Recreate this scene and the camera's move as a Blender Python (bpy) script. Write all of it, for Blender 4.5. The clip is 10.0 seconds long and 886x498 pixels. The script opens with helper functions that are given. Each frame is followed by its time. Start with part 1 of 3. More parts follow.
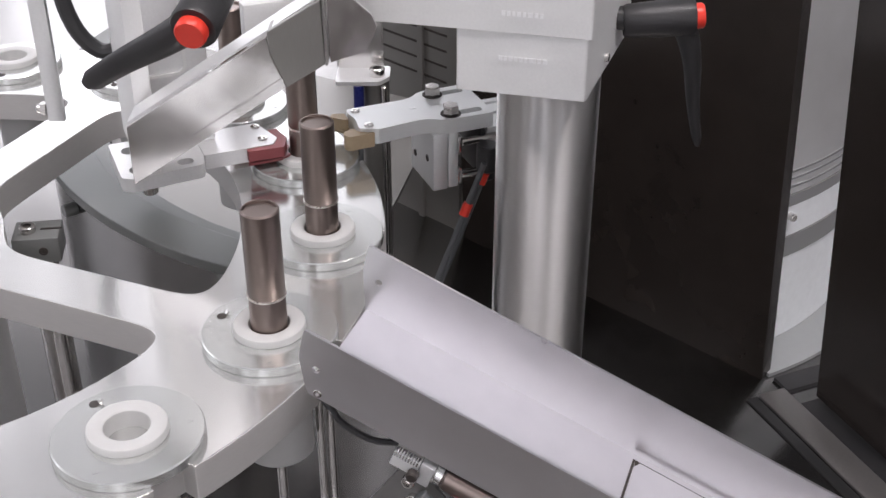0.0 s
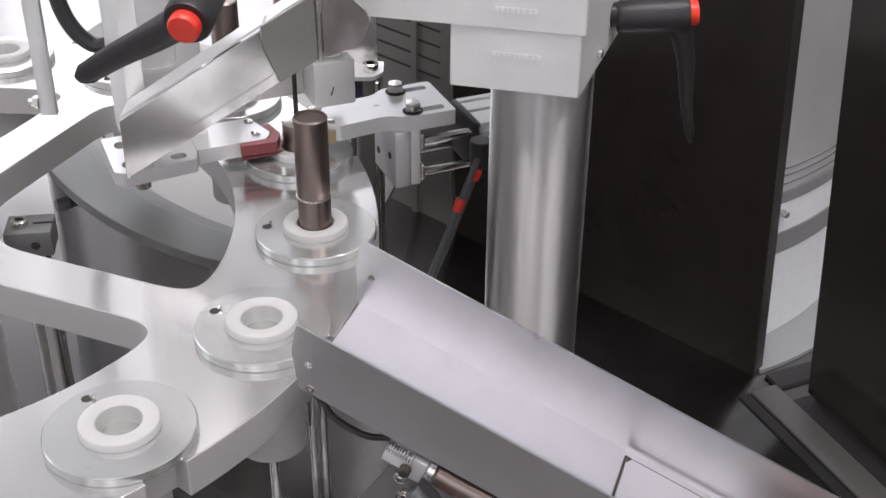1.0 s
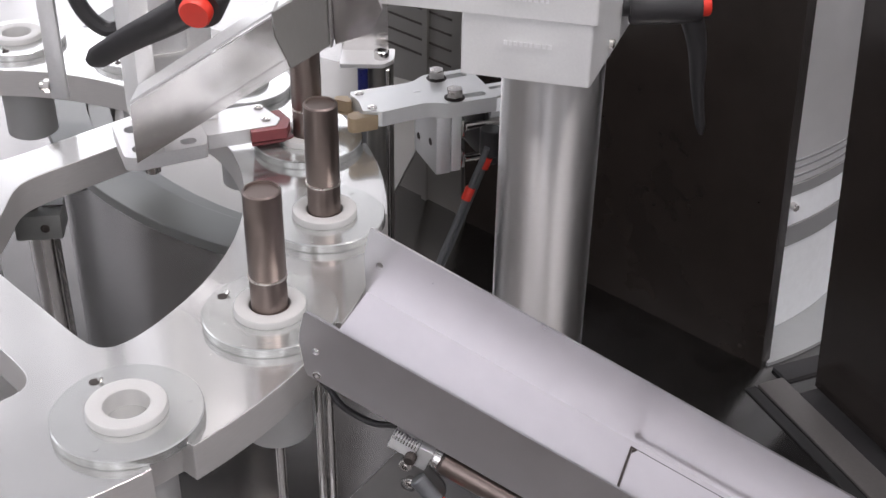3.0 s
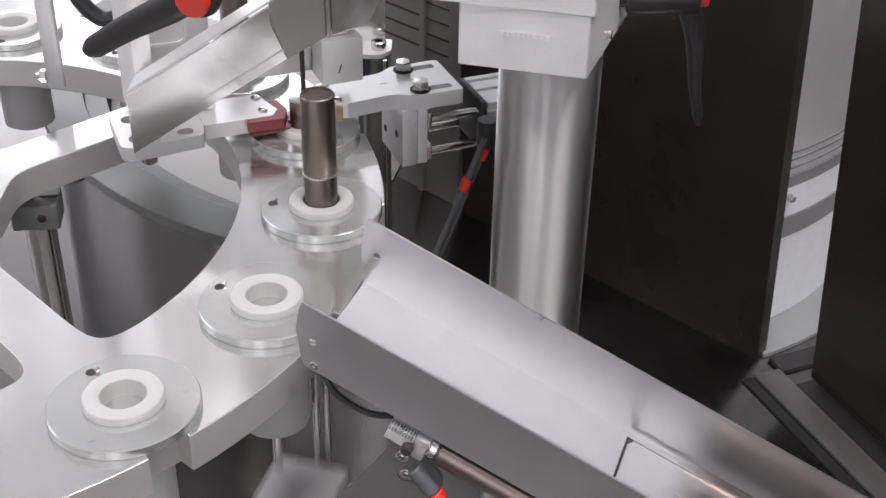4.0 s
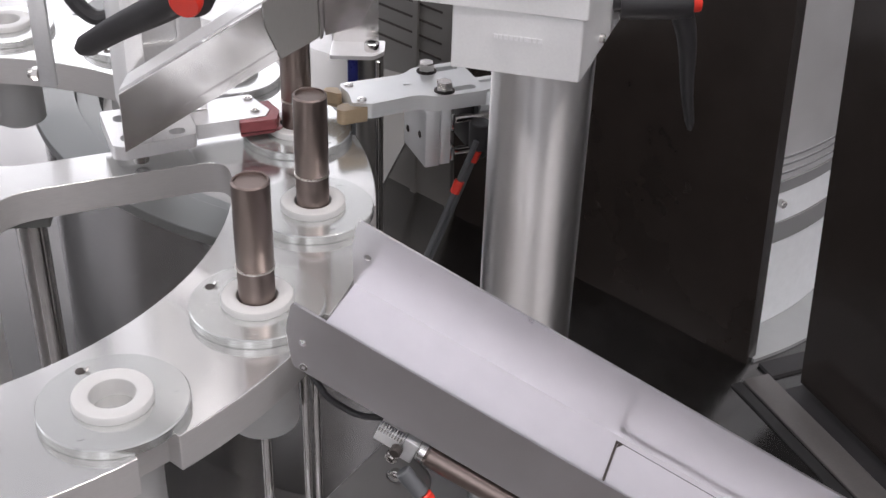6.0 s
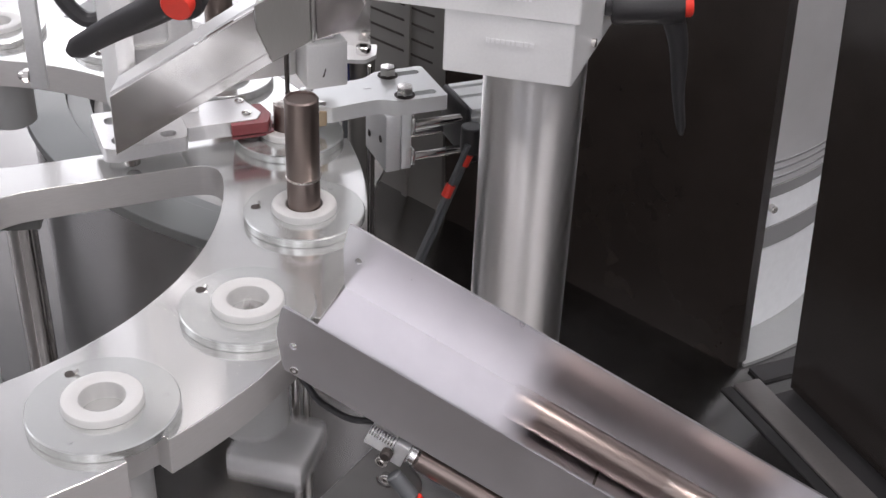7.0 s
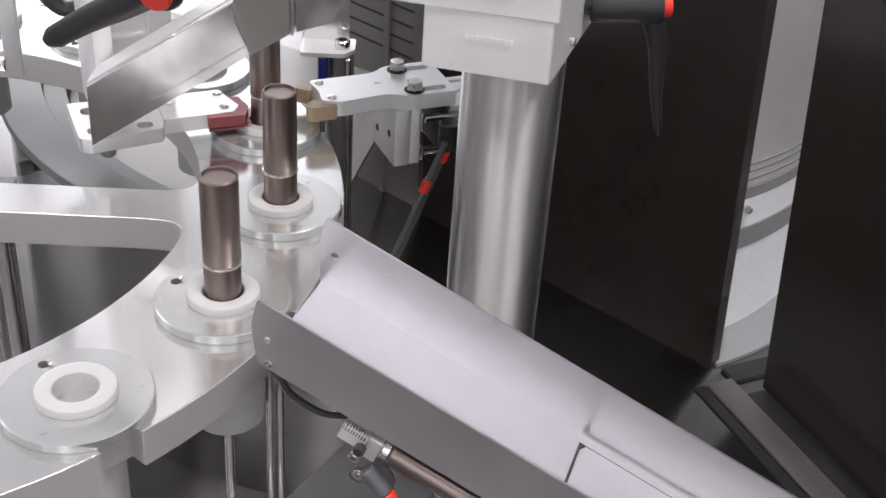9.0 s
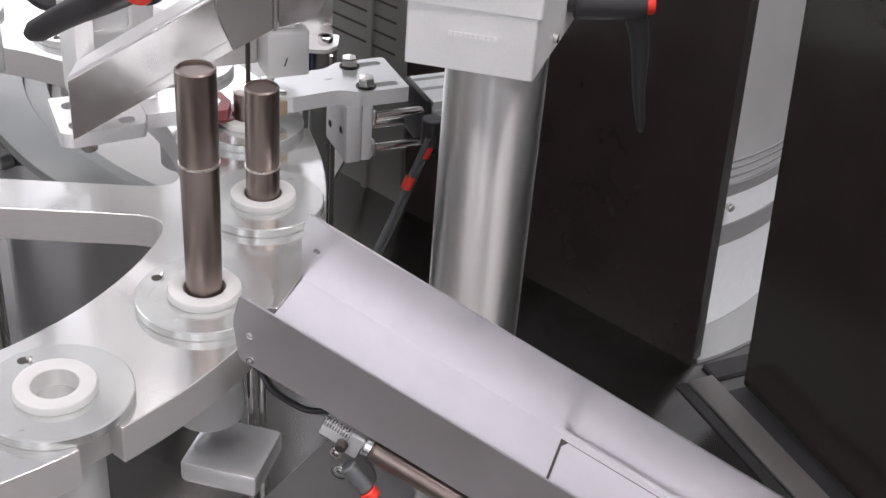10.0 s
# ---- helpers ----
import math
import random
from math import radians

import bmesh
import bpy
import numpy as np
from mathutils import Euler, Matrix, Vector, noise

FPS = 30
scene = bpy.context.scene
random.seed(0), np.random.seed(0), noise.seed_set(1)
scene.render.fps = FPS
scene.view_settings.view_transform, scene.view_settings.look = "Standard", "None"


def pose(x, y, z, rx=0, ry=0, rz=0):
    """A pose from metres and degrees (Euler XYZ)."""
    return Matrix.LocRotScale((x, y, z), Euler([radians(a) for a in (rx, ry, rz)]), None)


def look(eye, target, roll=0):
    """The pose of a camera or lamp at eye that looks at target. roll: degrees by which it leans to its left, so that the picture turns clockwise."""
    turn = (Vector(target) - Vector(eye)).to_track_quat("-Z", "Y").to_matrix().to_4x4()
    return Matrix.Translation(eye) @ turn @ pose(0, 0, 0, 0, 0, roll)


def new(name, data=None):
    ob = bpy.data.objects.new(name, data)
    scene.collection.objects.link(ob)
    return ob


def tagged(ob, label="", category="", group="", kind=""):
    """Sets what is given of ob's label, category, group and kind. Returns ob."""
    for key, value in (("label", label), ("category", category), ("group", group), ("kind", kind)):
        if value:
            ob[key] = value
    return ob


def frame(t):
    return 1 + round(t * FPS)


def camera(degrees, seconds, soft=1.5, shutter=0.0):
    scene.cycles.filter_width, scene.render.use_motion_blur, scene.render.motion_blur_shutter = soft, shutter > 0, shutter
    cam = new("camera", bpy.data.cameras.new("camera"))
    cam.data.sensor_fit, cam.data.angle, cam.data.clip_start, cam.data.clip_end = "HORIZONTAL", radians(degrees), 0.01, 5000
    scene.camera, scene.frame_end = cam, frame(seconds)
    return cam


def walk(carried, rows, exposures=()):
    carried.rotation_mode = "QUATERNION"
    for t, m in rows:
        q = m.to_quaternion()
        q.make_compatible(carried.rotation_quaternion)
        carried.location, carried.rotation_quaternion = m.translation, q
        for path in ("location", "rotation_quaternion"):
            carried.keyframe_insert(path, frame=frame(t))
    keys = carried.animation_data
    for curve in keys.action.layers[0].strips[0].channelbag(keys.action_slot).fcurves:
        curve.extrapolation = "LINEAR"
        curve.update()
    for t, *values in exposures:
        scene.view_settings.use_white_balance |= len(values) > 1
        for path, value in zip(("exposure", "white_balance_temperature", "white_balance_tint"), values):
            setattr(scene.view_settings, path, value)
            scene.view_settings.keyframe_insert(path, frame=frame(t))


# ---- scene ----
PATH = [
    (0.0, 0.0, -31.4, 0.0), (0.5, -0.05, -31.36, -0.31), (1.0, -0.17, -31.6, -0.34), (1.5, 0.01, -31.77, -0.35),
    (2.0, 0.44, -31.85, -0.46), (2.5, 0.61, -31.91, -0.66), (4.0, 0.49, -32.56, -0.93), (4.5, 0.41, -32.55, -0.95),
    (5.0, 0.47, -32.61, -1.2), (5.5, 0.54, -32.57, -1.42), (7.0, 0.2, -32.28, -1.99), (7.5, 0.02, -32.4, -2.05),
    (8.0, -0.02, -32.42, -2.3), (8.5, 0.01, -32.42, -2.85), (9.0, -0.27, -32.44, -3.29), (9.5, -0.78, -32.54, -3.78),
    (10.0, -0.85, -32.57, -3.87)]
cam = camera(39.0, 10.0, soft=1.5, shutter=0.6)
walk(cam, [(t, pose(0, 0, 0.313, 90 + p, r, y)) for t, y, p, r in PATH], [(0.0, 0.06, 6400, 18), (8.5, 0.12, 6400, 18), (10.0, 0.22, 6400, 18)])

# ---- light ----
world = bpy.data.worlds.new("hall_air")
scene.world = world
world.use_nodes = True
world.node_tree.nodes["Background"].inputs[0].default_value = (0.9, 0.95, 1.0, 1)
world.node_tree.nodes["Background"].inputs[1].default_value = 0.3


def area_lamp(name, eye, target, w, h, watts, colour=(1, 0.97, 0.93)):
    data = bpy.data.lights.new(name, "AREA")
    data.shape, data.size, data.size_y, data.energy, data.color = "RECTANGLE", w, h, watts, colour
    ob = new(name, data)
    ob.matrix_world = look(eye, target)
    return ob


area_lamp("ceiling_lamp", (-0.9, -0.6, 4.48), (-0.9, -0.6, 0), 2.4, 0.5, 92)
area_lamp("ceiling_lamp", (1.8, -0.6, 4.48), (1.8, -0.6, 0), 2.4, 0.5, 92)



# ---- materials ----
def material(name, colour, rough=0.4, metal=0.0, bump=0.0, scale=60.0, vary=0.12, stretch=(1, 1, 1), spots=0.0, coat=0.0, trans=0.0, rvary=0.25, aniso=0.0):
    m = bpy.data.materials.new(name)
    m.use_nodes = True
    nt = m.node_tree
    b = nt.nodes["Principled BSDF"]
    tc = nt.nodes.new("ShaderNodeTexCoord")
    mp = nt.nodes.new("ShaderNodeMapping")
    mp.inputs["Scale"].default_value = stretch
    nt.links.new(tc.outputs["Object"], mp.inputs["Vector"])
    fine = nt.nodes.new("ShaderNodeTexNoise")
    fine.inputs["Scale"].default_value, fine.inputs["Detail"].default_value = scale * 12, 3
    nt.links.new(mp.outputs[0], fine.inputs["Vector"])
    broad = nt.nodes.new("ShaderNodeTexNoise")
    broad.inputs["Scale"].default_value, broad.inputs["Detail"].default_value = scale * 0.5, 4
    nt.links.new(tc.outputs["Object"], broad.inputs["Vector"])
    mix = nt.nodes.new("ShaderNodeMath")
    mix.operation = "ADD"
    nt.links.new(fine.outputs[0], mix.inputs[0])
    nt.links.new(broad.outputs[0], mix.inputs[1])
    ramp = nt.nodes.new("ShaderNodeMapRange")
    ramp.inputs[1].default_value, ramp.inputs[2].default_value = 0.6, 1.4
    ramp.inputs[3].default_value, ramp.inputs[4].default_value = 1 - vary, 1 + vary
    nt.links.new(mix.outputs[0], ramp.inputs[0])
    tint = nt.nodes.new("ShaderNodeVectorMath")
    tint.operation = "SCALE"
    tint.inputs[0].default_value = colour
    nt.links.new(ramp.outputs[0], tint.inputs["Scale"])
    nt.links.new(tint.outputs[0], b.inputs["Base Color"])
    rr = nt.nodes.new("ShaderNodeMapRange")
    rr.inputs[1].default_value, rr.inputs[2].default_value = 0.6, 1.4
    rr.inputs[3].default_value, rr.inputs[4].default_value = rough * (1 - rvary), rough * (1 + rvary)
    nt.links.new(mix.outputs[0], rr.inputs[0])
    nt.links.new(rr.outputs[0], b.inputs["Roughness"])
    b.inputs["Metallic"].default_value = metal
    b.inputs["Coat Weight"].default_value = coat
    b.inputs["Transmission Weight"].default_value = trans
    b.inputs["Anisotropic"].default_value = aniso
    if bump:
        bp = nt.nodes.new("ShaderNodeBump")
        bp.inputs["Strength"].default_value, bp.inputs["Distance"].default_value = bump, 0.0004
        nt.links.new(fine.outputs[0], bp.inputs["Height"])
        nt.links.new(bp.outputs[0], b.inputs["Normal"])
    return m


def glow(name, colour, strength):
    m = bpy.data.materials.new(name)
    m.use_nodes = True
    b = m.node_tree.nodes["Principled BSDF"]
    b.inputs["Base Color"].default_value = (0.8, 0.8, 0.8, 1)
    b.inputs["Emission Color"].default_value = (*colour, 1)
    b.inputs["Emission Strength"].default_value = strength
    return m


ALU_PLATE = material("polished_plate_aluminium", (0.68, 0.68, 0.665), 0.155, 0.82, 0.0, 2.5, 0.03, rvary=0.15)
MILLED = material("milled_plate_edge", (0.60, 0.585, 0.57), 0.45, 0.55, 0.1, 14, 0.07, (1, 1, 9))
ALU_DISC = material("satin_disc_aluminium", (0.58, 0.59, 0.575), 0.19, 0.75, 0.0, 4, 0.03, rvary=0.15)
TROUGH = material("worn_trough_aluminium", (0.78, 0.755, 0.74), 0.17, 1.0, 0.03, 12, 0.1, (1, 1, 0.4), rvary=0.3)
ALU_ARM = material("pale_anodised_aluminium", (0.80, 0.81, 0.80), 0.3, 0.4, 0.0, 6, 0.03, rvary=0.08)
ALU = material("milled_aluminium", (0.78, 0.78, 0.78), 0.38, 0.65, 0.04, 60, 0.05)
ALU_CAST = material("blasted_aluminium", (0.82, 0.82, 0.81), 0.55, 0.55, 0.1, 70, 0.05)
ALU_POL = material("polished_aluminium", (0.82, 0.81, 0.80), 0.22, 1.0, 0.0, 14, 0.05, rvary=0.2)
STEEL = material("polished_steel", (0.62, 0.60, 0.58), 0.14, 1.0, 0.0, 50, 0.05)
COLUMN = material("brushed_column_steel", (0.66, 0.645, 0.635), 0.42, 1.0, 0.0, 3, 0.03, (6, 6, 0.02), rvary=0.04)
turn = COLUMN.node_tree.nodes.new("ShaderNodeTangent")
turn.direction_type, turn.axis = "RADIAL", "Z"
shader = COLUMN.node_tree.nodes["Principled BSDF"]
COLUMN.node_tree.links.new(turn.outputs[0], shader.inputs["Tangent"])
shader.inputs["Anisotropic"].default_value, shader.inputs["Anisotropic Rotation"].default_value = 1.0, 0.25
GUARD = material("satin_guard_steel", (0.29, 0.285, 0.281), 0.17, 1.0, 0.0, 4, 0.05)
SHEET = material("satin_sheet_steel", (0.75, 0.735, 0.755), 0.31, 1.0, 0.0, 5, 0.05, rvary=0.15)
NYLON = material("white_nylon", (0.49, 0.49, 0.48), 0.4, 0.0, 0.03, 60, 0.02)
TUBE = material("bronze_lacquered_metal", (0.27, 0.218, 0.197), 0.33, 1.0, 0.0, 30, 0.03, rvary=0.1)
BAND = material("bright_tube_edge", (0.88, 0.84, 0.80), 0.3, 1.0)
BORE = material("dark_bore", (0.07, 0.06, 0.055), 0.5, 0.6)
BLACK = material("black_plastic", (0.022, 0.021, 0.022), 0.42, 0.0, 0.2, 90, 0.15)
RED = material("red_plastic", (0.75, 0.045, 0.025), 0.35, 0.0, 0.0, 60, 0.04)
TAN = material("tan_polymer", (0.42, 0.32, 0.205), 0.45, 0.0, 0.05, 60, 0.06)
MAROON = material("maroon_polymer", (0.22, 0.05, 0.055), 0.45, 0.0, 0.05, 60, 0.08)
DARKPANEL = material("dark_tinted_panel", (0.021, 0.017, 0.0148), 0.2, 0.0, 0.0, 3, 0.2)
DARKSTEEL = material("dark_brushed_steel", (0.30, 0.29, 0.275), 0.38, 0.8, 0.03, 30, 0.1, (20, 20, 0.6))
RIM = material("dull_grey_rim", (0.22, 0.225, 0.22), 0.45, 0.6, 0.05, 30, 0.08)
LUG = material("thin_lug_plate", (0.24, 0.235, 0.23), 0.35, 0.6, 0.0, 10, 0.05)
HOPPER = material("pale_hopper_wall", (0.80, 0.82, 0.83), 0.35, 0.2, 0.0, 12, 0.06)
HOPUP = material("satin_grey_hopper_top", (0.68, 0.68, 0.68), 0.3, 0.7, 0.0, 3, 0.06, rvary=0.1)
HOPBAND = material("grey_hopper_band", (0.25, 0.25, 0.25), 0.45, 0.3, 0.0, 12, 0.06)
RAILGREY = material("grey_rail_metal", (0.17, 0.16, 0.155), 0.4, 0.5, 0.05, 40, 0.12)
# grey that stands in for the hopper mirrored in the deck
HOPMIRROR = material("painted_hopper_reflection", (0.34, 0.35, 0.35), 0.45, 0.3, 0.0, 12, 0.06)
GROOVE = material("dark_groove_strip", (0.045, 0.045, 0.045), 0.4, 0.5, 0.05, 40, 0.15)
DECK = material("machine_deck_steel", (0.27, 0.262, 0.255), 0.2, 1.0, 0.0, 2.5, 0.06)
CABLE = material("grey_cable", (0.10, 0.105, 0.11), 0.5)
BLUE = material("blue_plastic", (0.01, 0.015, 0.12), 0.3)
ENGRAVE = material("engraved_mark", (0.93, 0.93, 0.93), 0.55, 0.6)
HALLWALL = material("painted_hall_wall", (0.76, 0.77, 0.78), 0.7, 0.0, 0.05, 4, 0.05)
HALLFLOOR = material("grey_hall_floor", (0.055, 0.047, 0.041), 0.5, 0.0, 0.05, 3, 0.1)
DAYLIGHT = glow("daylight_pane", (0.95, 0.98, 1.0), 2.4)
# glow of the added, unseen south and west panes
SOUTHLIGHT = glow("added_daylight_pane", (0.90, 0.95, 1.0), 1.4)
HIGHLIGHT = glow("frosted_clerestory_pane", (0.97, 0.98, 1.0), 1.0)
TUBELIGHT = glow("ceiling_light_diffuser", (1.0, 0.97, 0.93), 8.0)


# ---- mesh helpers ----
def shape():
    return bmesh.new()


def box(bm, x0, x1, y0, y1, z0, z1, m=None, bev=0.0):
    r = bmesh.ops.create_cube(bm, size=1.0)
    vs = r["verts"]
    for v in vs:
        v.co = Vector(((x0 + x1) / 2 + v.co.x * (x1 - x0), (y0 + y1) / 2 + v.co.y * (y1 - y0), (z0 + z1) / 2 + v.co.z * (z1 - z0)))
    if bev:
        es = list({e for v in vs for e in v.link_edges})
        r2 = bmesh.ops.bevel(bm, geom=es, offset=bev, segments=2, affect="EDGES", profile=0.5)
        vs = list({v for f in r2["faces"] for v in f.verts} | {v for v in vs if v.is_valid})
    if m is not None:
        bmesh.ops.transform(bm, matrix=m, verts=vs)
    return bm


def lathe(bm, rings, n=40, m=None, cap0=True, cap1=True):
    """Rings of (radius, z) turned about z."""
    loops = []
    for r, z in rings:
        loops.append([bm.verts.new((r * math.cos(2 * math.pi * k / n), r * math.sin(2 * math.pi * k / n), z)) for k in range(n)])
    for a, b in zip(loops, loops[1:]):
        for k in range(n):
            bm.faces.new((a[k], a[(k + 1) % n], b[(k + 1) % n], b[k]))
    if cap0:
        bm.faces.new(list(reversed(loops[0])))
    if cap1:
        bm.faces.new(loops[-1])
    if m is not None:
        bmesh.ops.transform(bm, matrix=m, verts=[v for l in loops for v in l])
    return bm


def between(p, q):
    """The pose whose z axis runs from p to q."""
    d = Vector(q) - Vector(p)
    return Matrix.Translation(p) @ d.to_track_quat("Z", "Y").to_matrix().to_4x4()


def rod(bm, p, q, r, n=24, bev=0.0006):
    h = (Vector(q) - Vector(p)).length
    bev = min(bev, r * 0.4, h * 0.3)
    return lathe(bm, [(r - bev, 0), (r, bev), (r, h - bev), (r - bev, h)], n, between(p, q))


def hose(bm, pts, r, n=10, steps=6):
    """A round cable through the points, smoothed."""
    P = [Vector(p) for p in pts]
    P = [2 * P[0] - P[1]] + P + [2 * P[-1] - P[-2]]
    path = []
    for i in range(1, len(P) - 2):
        a, b, c, d = P[i - 1:i + 3]
        for k in range(steps):
            t = k / steps
            path.append(0.5 * (2 * b + (c - a) * t + (2 * a - 5 * b + 4 * c - d) * t * t + (3 * b - a - 3 * c + d) * t ** 3))
    path.append(P[-2])
    loops = []
    for i, p in enumerate(path):
        d = (path[min(i + 1, len(path) - 1)] - path[max(i - 1, 0)]).normalized()
        s = d.cross(Vector((0.3, 0.1, 1))).normalized()
        u = s.cross(d)
        loops.append([bm.verts.new(p + (s * math.cos(2 * math.pi * k / n) + u * math.sin(2 * math.pi * k / n)) * r) for k in range(n)])
    for a, b in zip(loops, loops[1:]):
        for k in range(n):
            bm.faces.new((a[k], a[(k + 1) % n], b[(k + 1) % n], b[k]))
    bm.faces.new(list(reversed(loops[0])))
    bm.faces.new(loops[-1])
    return bm


def slab(bm, loops, z0, z1, m=None):
    """A plate with an outline and holes (loops of x, y), from z0 to z1."""
    made = []
    for z, flip in ((z1, False), (z0, True)):
        es, row = [], []
        for l in loops:
            vs = [bm.verts.new((x, y, z)) for x, y in l]
            row.append(vs)
            es += [bm.edges.new((vs[k], vs[(k + 1) % len(vs)])) for k in range(len(vs))]
        bmesh.ops.triangle_fill(bm, edges=es, use_beauty=True, normal=(0, 0, -1 if flip else 1))
        made.append(row)
    for top, bot in zip(*made):
        for k in range(len(top)):
            j = (k + 1) % len(top)
            bm.faces.new((top[k], bot[k], bot[j], top[j]))
    bmesh.ops.recalc_face_normals(bm, faces=bm.faces[:])
    if m is not None:
        bmesh.ops.transform(bm, matrix=m, verts=[v for row in made for l in row for v in l])
    return bm


def rounded(pts, radii, n=6):
    """The polygon with its corners rounded."""
    out = []
    radii = radii if isinstance(radii, (list, tuple)) else [radii] * len(pts)
    for i, p in enumerate(pts):
        p, a, b = Vector(p), Vector(pts[i - 1]), Vector(pts[(i + 1) % len(pts)])
        u, v = (a - p), (b - p)
        r = min(radii[i], u.length * 0.49, v.length * 0.49)
        if r <= 0:
            out.append(tuple(p))
            continue
        s, e = p + u.normalized() * r, p + v.normalized() * r
        for k in range(n + 1):
            t = k / n
            out.append(tuple((1 - t) ** 2 * s + 2 * t * (1 - t) * p + t * t * e))
    return out


def circle(x, y, r, n=24):
    return [(x + r * math.cos(2 * math.pi * k / n), y + r * math.sin(2 * math.pi * k / n)) for k in range(n)]


def part(name, bm, mat, parent=None, label="", bevel=0.0, at=None, smooth=35):
    me = bpy.data.meshes.new(name)
    bmesh.ops.recalc_face_normals(bm, faces=bm.faces[:])
    bm.to_mesh(me)
    bm.free()
    me.materials.append(mat)
    me.polygons.foreach_set("use_smooth", [True] * len(me.polygons))
    me.set_sharp_from_angle(angle=radians(smooth))
    ob = new(name, me)
    if parent is not None:
        ob.parent = parent
    if at is not None:
        ob.matrix_basis = at
    if bevel:
        mod = ob.modifiers.new("edge", "BEVEL")
        mod.width, mod.segments, mod.limit_method, mod.angle_limit, mod.harden_normals = bevel, 2, "ANGLE", radians(40), True
    if label:
        ob["label"] = label
    return ob


def thing(name, m, label, category, group="", kind=""):
    ob = new(name)
    ob.empty_display_size = 0.01
    ob.matrix_basis = m
    return tagged(ob, label, category, group, kind)


def screw(bm, p, r, h, axis=(0, 0, 1), n=20):
    """A socket head cap screw: knurled-edge head with a hexagon recess."""
    q = Vector(p) + Vector(axis).normalized() * h
    m = between(p, q)
    b = r * 0.12
    lathe(bm, [(r, 0), (r, h - b), (r - b, h), (r * 0.55, h)], n, m, True, False)
    lathe(bm, [(r * 0.55, h), (r * 0.5, h * 0.45)], 6, m, False, True)
    return bm


# ---- hall ----
def setting(name, bm, mat, label, category="wall", bevel=0.0):
    return tagged(part(name, bm, mat, None, "", bevel), label, category, "", "structure")


HX0, HX1, HY0, HY1, HZ0, HZ1 = -4.5, 4.5, -3.5, 5.5, -1.15, 4.6
setting("floor", box(shape(), HX0, HX1, HY0, HY1, HZ0 - 0.1, HZ0), HALLFLOOR, "grey painted concrete floor of the hall", "floor")
setting("ceiling", box(shape(), HX0, HX1, HY0, HY1, HZ1, HZ1 + 0.1), HALLWALL, "pale painted ceiling of the hall", "ceiling")
# unseen windows behind the camera, added for front light and reflections in the metal
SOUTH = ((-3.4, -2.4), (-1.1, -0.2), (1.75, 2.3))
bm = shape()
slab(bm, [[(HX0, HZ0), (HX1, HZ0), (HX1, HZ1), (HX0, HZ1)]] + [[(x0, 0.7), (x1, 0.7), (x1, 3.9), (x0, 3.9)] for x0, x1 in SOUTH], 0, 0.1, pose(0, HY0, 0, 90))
setting("wall_south", bm, HALLWALL, "pale painted hall wall with tall added windows")
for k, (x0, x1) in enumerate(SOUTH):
    tall = thing("window_%d" % (k + 6), pose((x0 + x1) / 2, HY0 - 0.05, 2.3), "tall bright hall window, unseen and added for front light", "window", "", "structure")
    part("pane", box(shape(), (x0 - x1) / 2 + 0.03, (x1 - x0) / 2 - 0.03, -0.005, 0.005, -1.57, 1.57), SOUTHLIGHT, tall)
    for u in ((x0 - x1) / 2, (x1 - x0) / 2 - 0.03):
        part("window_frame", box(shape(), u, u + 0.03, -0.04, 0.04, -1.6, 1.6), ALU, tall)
setting("wall_east", box(shape(), HX1, HX1 + 0.1, HY0, HY1, HZ0, HZ1), HALLWALL, "pale painted hall wall")
# unseen west window, added to brighten the left of the guard wall
bm = shape()
slab(bm, [[(HY0, HZ0), (HY1, HZ0), (HY1, HZ1), (HY0, HZ1)], [(0.6, 0.6), (3.2, 0.6), (3.2, 3.4), (0.6, 3.4)]], -0.1, 0, Matrix(((0, 0, 1, HX0), (1, 0, 0, 0), (0, 1, 0, 0), (0, 0, 0, 1))))
setting("wall_west", bm, HALLWALL, "pale painted hall wall with a broad added window")
broad = thing("window_9", pose(HX0 - 0.05, 1.9, 2.0), "broad bright hall window, unseen and added for side light", "window", "", "structure")
for y in (-0.65, 0.65):
    part("pane", box(shape(), -0.005, 0.005, y - 0.62, y + 0.62, -1.37, 1.37), SOUTHLIGHT, broad)
for y in (-1.285, 0.0, 1.285):
    part("window_frame", box(shape(), -0.04, 0.04, y - 0.015, y + 0.015, -1.4, 1.4), ALU, broad)
HIGH = ((-3.4, -2.4), (-2.2, -1.98), (-1.78, -1.5), (0.4, 1.6))
bm = shape()
slab(bm, [[(HX0, HZ0), (HX1, HZ0), (HX1, HZ1), (HX0, HZ1)], [(-3.8, 0.3), (-0.2, 0.3), (-0.2, 2.7), (-3.8, 2.7)]] + [[(x0, 2.95), (x1, 2.95), (x1, 4.4), (x0, 4.4)] for x0, x1 in HIGH], -0.1, 0, pose(0, HY1, 0, 90))
setting("wall_north", bm, HALLWALL, "pale painted hall wall with a wide window")
win = thing("window_1", pose(-2.0, HY1 + 0.05, 1.5), "wide bright hall window with grey mullions", "window", "", "structure")
for k in range(4):
    part("pane", box(shape(), -1.8 + 0.9 * k + 0.03, -0.9 + 0.9 * k - 0.03, -0.005, 0.005, -1.2, 1.2), DAYLIGHT, win)
for k in range(5):
    part("window_frame", box(shape(), -1.83 + 0.9 * k, -1.77 + 0.9 * k, -0.04, 0.04, -1.2, 1.2), ALU, win)
